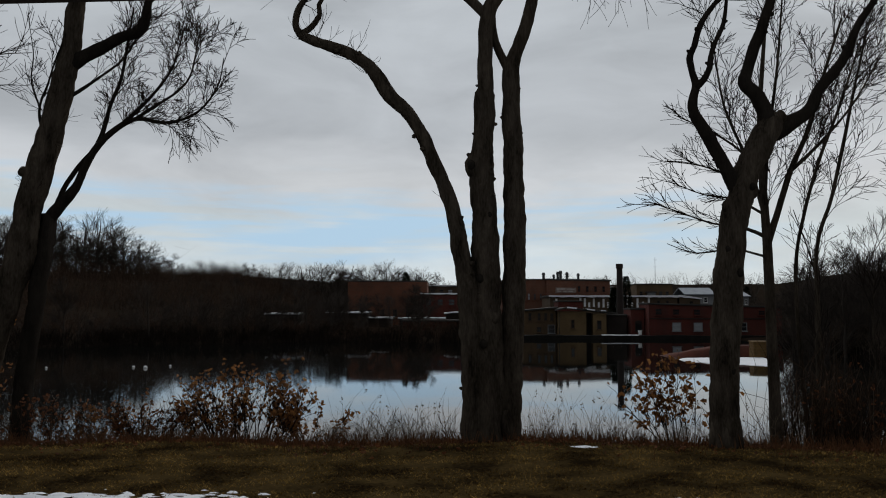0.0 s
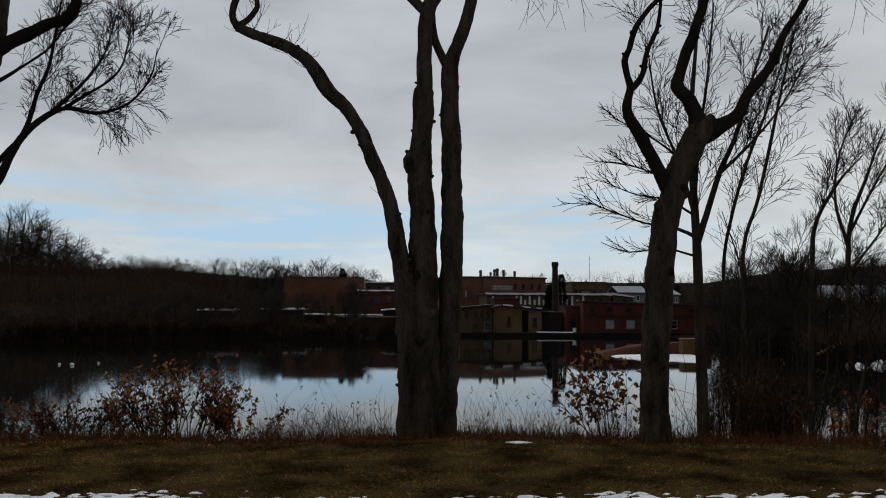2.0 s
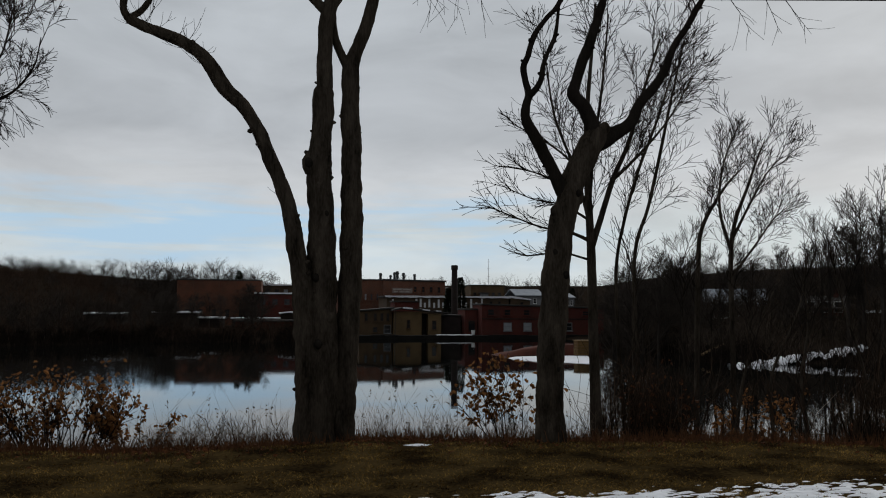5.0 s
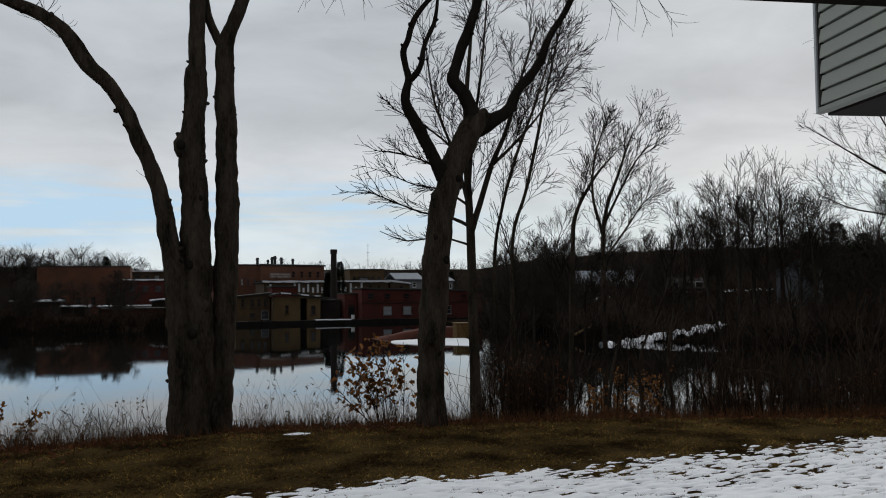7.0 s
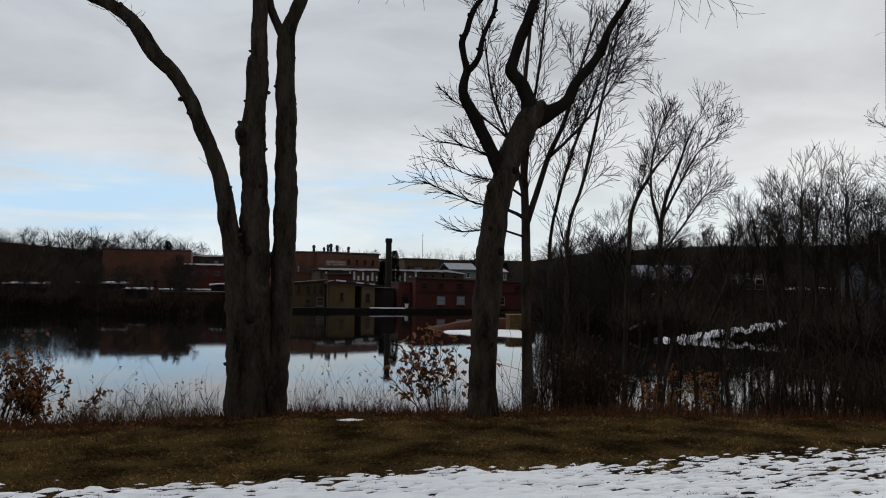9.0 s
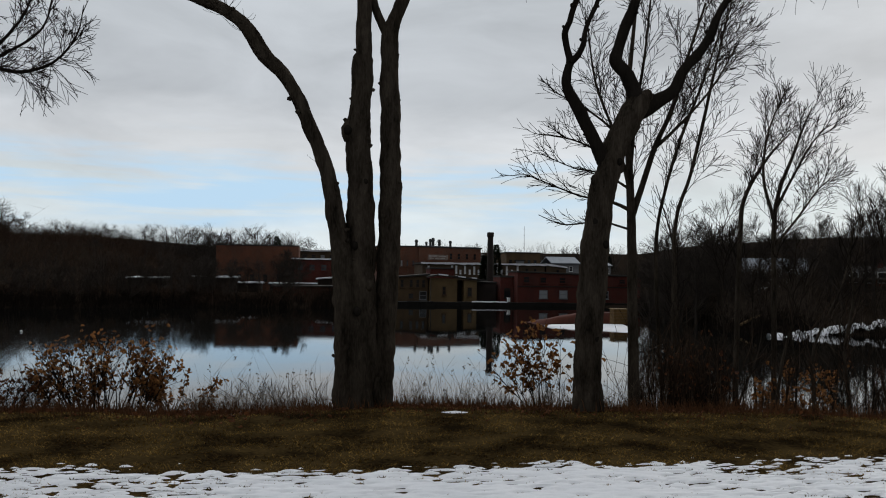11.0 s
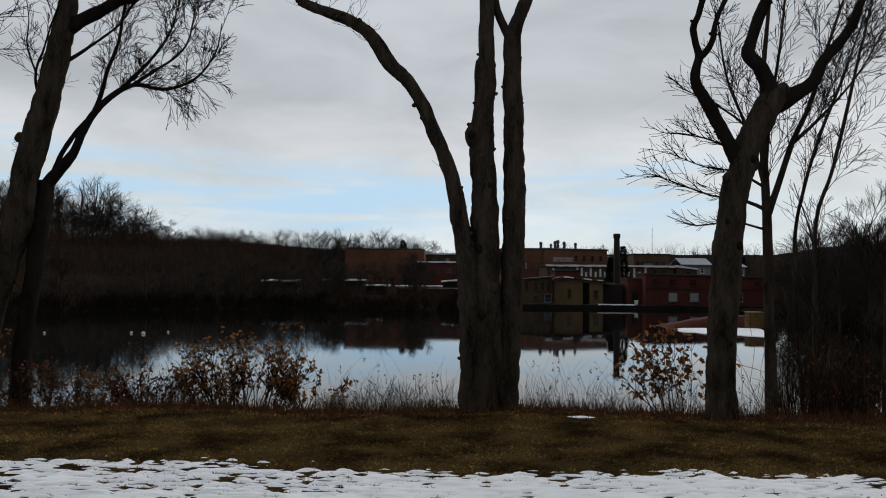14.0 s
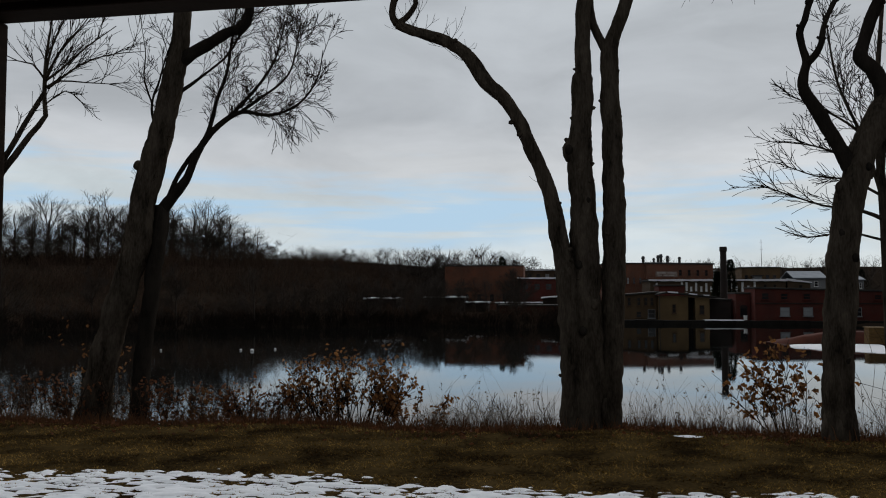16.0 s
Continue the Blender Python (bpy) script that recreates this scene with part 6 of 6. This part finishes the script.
solid("bramble_tangle", b, BRAMBLE, (0, 0, 0), "leafless brambles and saplings along the bank", "bramble", kind="stuff")

# thin young trunks at the water on the right
rs = random.Random(95)
for i, (az, s_) in enumerate(((24.2, 3.2), (25.6, 1.6), (26.6, 4.2), (27.4, 2.4), (28.6, 3.6), (30.4, 1.2), (31.6, 3.0), (33.0, 2.0), (34.2, 3.6), (35.2, 1.5), (36.3, 2.8), (37.2, 4.0), (38.4, 1.8), (39.4, 3.4), (40.3, 2.2), (41.2, 4.4), (42.3, 1.4), (43.2, 3.0),
                               (44.2, 2.0), (45.4, 3.8), (46.8, 2.4), (25.0, 5.0), (29.3, 5.2), (36.8, 5.0), (42.8, 5.2))):
    x, y = on_bank(az, s_)
    h = rs.uniform(3.0, 5.4)
    dx = rs.uniform(-0.9, 0.9)
    th = rs.uniform(0.45, 1.0)
    bow = rs.uniform(-0.25, 0.25)
    z = ground_z(x, y)
    pts = [(x, y, z - 0.2, 0.055 * th), (x + dx * 0.15 + bow * 0.6, y, z + h * 0.22, 0.048 * th), (x + dx * 0.3 + bow, y, z + h * 0.45, 0.040 * th), (x + dx * 0.8 - bow * 0.4, y, z + h * 0.75, 0.025 * th), (x + dx * 1.3, y, z + h, 0.008)]
    slim_tree((x, y), [(pts, 0.35)], "slender bare sapling rising from the bank", 300 + i, 0.8, 16, 1, group="saplings on the bank")

# ---- lawn, leaves and snow ----
def snow_depth(x, y):
    """Depth of the old snow; below nothing the grass shows."""
    edge = 9.95 + 0.2 * noise.noise((x * 0.5, 0, 1)) + 0.2 * noise.noise((x * 1.7, 0, 2)) + 0.3 * smooth(1, 6, x) + 0.65 * smooth(-0.5, -3.5, x) - 0.3 * smooth(-4.5, -8, x)
    d = 0.040 * min(1.0, (edge - y) / 2.6) if y < edge else -0.105 * (y - edge)
    d += 0.030 * noise.noise((x * 0.8, y * 2.4, 4)) + 0.036 * noise.noise((x * 1.9, y * 8.0, 6)) + 0.074 * noise.noise((x * 4.6, y * 19, 8)) - 0.022 * smooth(1.5, -2.5, x) - 0.026 * smooth(3.2, 6.0, x) + 0.026 * noise.noise((x * 8, y * 26, 3)) + 0.006
    return d if d < 0.012 else 0.012 + 0.16 * (d - 0.012)


def lawn_blades(count, x0, x1, y0, y1, h0, h1, seed):
    q = np.random.RandomState(seed)
    x, y = q.uniform(x0, x1, count), q.uniform(y0, y1, count)
    h, w_, a = q.uniform(h0, h1, count), q.uniform(0.006, 0.016, count), q.uniform(0, 2 * np.pi, count)
    lx, ly = q.normal(0, 1.5, count) * h, q.normal(0, 1.0, count) * h
    b = buf()
    for i in range(count):
        if y[i] > bank_y(x[i]) + 0.3 or (y[i] < 11.6 and snow_depth(x[i], y[i]) > -0.006) or noise.noise((x[i] * 0.7, y[i] * 2.0, 9)) < q.uniform(-0.5, 0.08):
            continue
        if q.rand() < smooth(bank_y(x[i]) - 1.9, bank_y(x[i]) - 0.3, y[i]):
            continue                    # thins out towards the bank
        z = ground_z(x[i], y[i])
        cx, cy = math.cos(a[i]) * w_[i], math.sin(a[i]) * w_[i]
        k = len(b["v"])
        b["v"] += [(x[i] - cx, y[i] - cy, z - 0.01), (x[i] + cx, y[i] + cy, z - 0.01), (x[i] + lx[i], y[i] + ly[i], z + h[i])]
        b["f"].append((k, k + 1, k + 2))
    return b


solid("lawn_grass", lawn_blades(150000, -13, 15, 6.0, 16.0, 0.010, 0.032, 5), GRASS, (0, 0, 0), "short yellow-brown winter lawn grass", "grass", kind="stuff")

b = buf()
q = random.Random(92)
for _ in range(5200):
    x = q.uniform(-14, 16)
    y = bank_y(x) - abs(q.gauss(0, 0.95)) + 0.4
    leaf(b, Vector((x, y, ground_z(x, y) + q.uniform(0.01, 0.05))), q.uniform(0.05, 0.11), q)
solid("fallen_leaves", b, LITTER, (0, 0, 0), "scattered brown leaves at the lawn's edge", "leaves", kind="stuff")


sx, sy = np.arange(-13, 15, 0.06), np.concatenate([np.arange(1.2, 6.2, 0.12), np.arange(6.2, 11.8, 0.032)])
b = buf()
for y in sy:
    for x in sx:
        b["v"].append((x, y, ground_z(x, y) + max(-0.06, snow_depth(x, y)) + 0.012))
nx = len(sx)
for j in range(len(sy) - 1):
    for i in range(nx - 1):
        k = j * nx + i
        if max(b["v"][k + o][2] - ground_z(*b["v"][k + o][:2]) for o in (0, 1, nx, nx + 1)) > -0.02:
            b["f"].append((k, k + 1, k + nx + 1, k + nx))
solid("snow", b, SNOW, (0, 0, 0), "thin patchy old snow over the near lawn", "snow", kind="stuff", smooth=True)

b = buf()
n = 16
b["v"].append((2.44, 14.34, ground_z(2.44, 14.34) + 0.028))
for i in range(n):
    a = 2 * math.pi * i / n
    x, y = 2.44 + 0.23 * math.cos(a) * (1 + 0.2 * math.sin(3 * a)), 14.34 + 0.11 * math.sin(a)
    b["v"].append((x, y, ground_z(x, y) + 0.0))
b["f"] = [(0, 1 + i, 1 + (i + 1) % n) for i in range(n)]
solid("snow_scrap", b, SNOW, (2.44, 14.34, 0), "small left-over scrap of snow on the grass", "snow", smooth=True)

# ---- the house and its porch ----
# upper storey that juts out, clad in lapped siding; its far corner stands at (4.55, 4.85)
HX, HY, HZ, HTOP = 4.55, 4.70, 3.70, 6.2
hm = pose(HX, HY, 0, 0, 0, -13)
house = thing("house_wing", (HX + 2.4, HY - 2.5, 0), "jutting house storey clad in grey-green lapped siding", "house")
part("wall", add_box(buf(), 0.03, 4.5, -6.2, -0.03, HZ + 0.02, HTOP, m=hm), VINYL, house)
part("lower_wall", add_box(buf(), 2.0, 4.5, -6.2, -0.6, 0, HZ - 0.038, m=hm), VINYL, house)
part("corner_trim", add_box(buf(), -0.026, 0.03, -0.014, 0.012, HZ - 0.024, HTOP, bevel=0.004, m=hm), VINYL_TRIM, house, "pale vinyl corner post")
# dark strip paints the shadow in the groove behind the corner post
part("channel_shade", add_box(buf(), -0.012, 0.028, -0.050, -0.0145, HZ + 0.02, HTOP, m=hm), SOFFIT, house, "dark strip painting the shadow beside the corner post")
part("bottom_trim", add_box(buf(), -0.024, 0.05, -6.2, -0.016, HZ - 0.02, HZ + 0.016, bevel=0.004, m=hm), VINYL, house, "vinyl starter strip")
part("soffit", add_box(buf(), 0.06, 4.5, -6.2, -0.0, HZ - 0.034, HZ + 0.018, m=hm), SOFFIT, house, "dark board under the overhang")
lap = 0.112
bm_board = buf()
for y in (-6.2, -0.047):
    bm_board["v"] += [(0.026, y, 0.016), (-0.020, y, 0.014), (-0.021, y, 0.022), (-0.008, y, lap - 0.001), (0.026, y, lap - 0.001)]
bm_board["f"] = [(0, 1, 6, 5), (1, 2, 7, 6), (2, 3, 8, 7), (3, 4, 9, 8), (4, 3, 2, 1, 0), (5, 6, 7, 8, 9)]
board_mesh = mesh_from("siding_board", bm_board, VINYL)
inv = Matrix.Translation(BASE[house]).inverted()
for i in range(21):
    ob = new("siding_board", board_mesh)
    ob.parent = house
    ob.matrix_basis = inv @ hm @ Matrix.Translation((0, 0, HZ + 0.016 + lap * i))

# porch: deck, back wall, roof, beams and post round the eye
pd = buf()
for i in range(42):
    add_box(pd, -3.2 + 0.15 * i, -3.2 + 0.15 * i + 0.142, -1.6, 2.90, 0.74, 0.78)
solid("porch_floor", pd, WOOD, (0, 0, 0.74), "boarded porch floor of brown planks", "floor", kind="structure")
solid("porch_base", box(-3.2, 3.1, -1.6, 2.8, -0.1, 0.736), WOOD, (0, 0, 0), "dark boards closing in under the porch", "wall", kind="structure")
solid("wall_back", box(-6, 8, -1.9, -1.62, -0.1, 6.2), VINYL, (1, -1.8, 0), "siding-clad house wall behind the porch", "wall", kind="structure")
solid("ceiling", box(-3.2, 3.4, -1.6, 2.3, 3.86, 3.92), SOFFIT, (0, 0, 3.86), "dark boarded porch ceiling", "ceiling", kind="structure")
BZ = 3.508                               # underside of the beams
bmx = pose(0, 2.868, 0, 0, 0, -3.72)
beam = thing("porch_beam", (-1.2, 2.9, BZ), "dark stained timber beam along the porch eave", "beam")
part("timber", add_box(buf(), -3.3, 1.0, -0.14, 0.0, BZ, BZ + 0.34, bevel=0.008, m=bmx), BEAM, beam)
part("trim", add_box(buf(), -3.3, 1.0, -0.166, -0.144, BZ + 0.03, BZ + 0.34, bevel=0.004, m=bmx), BEAM, beam, "thin brown trim board")
bmr = pose(1.0, 2.798, 0, 0, 0, -11.4)
eave = thing("porch_beam", (2.2, 2.5, BZ), "dark timber beam turning along the porch side", "beam")
part("timber", add_box(buf(), 0.012, 2.6, -0.14, 0.0, BZ, BZ + 0.34, bevel=0.008, m=bmr), BEAM, eave)
part("trim", add_box(buf(), 0.012, 2.6, -0.166, -0.144, BZ + 0.03, BZ + 0.34, bevel=0.004, m=bmr), BEAM, eave, "thin brown trim board")
post = thing("porch_post", (-2.2, 3.0, 0.78), "dark square timber porch post", "post")
part("shaft", add_box(buf(), -2.28, -2.130, -0.137, -0.003, 0.784, BZ - 0.004, bevel=0.008, m=bmx), BEAM, post)
part("base_block", add_box(buf(), -2.31, -2.10, -0.167, 0.027, 0.784, 0.94, bevel=0.006, m=bmx), BEAM, post)
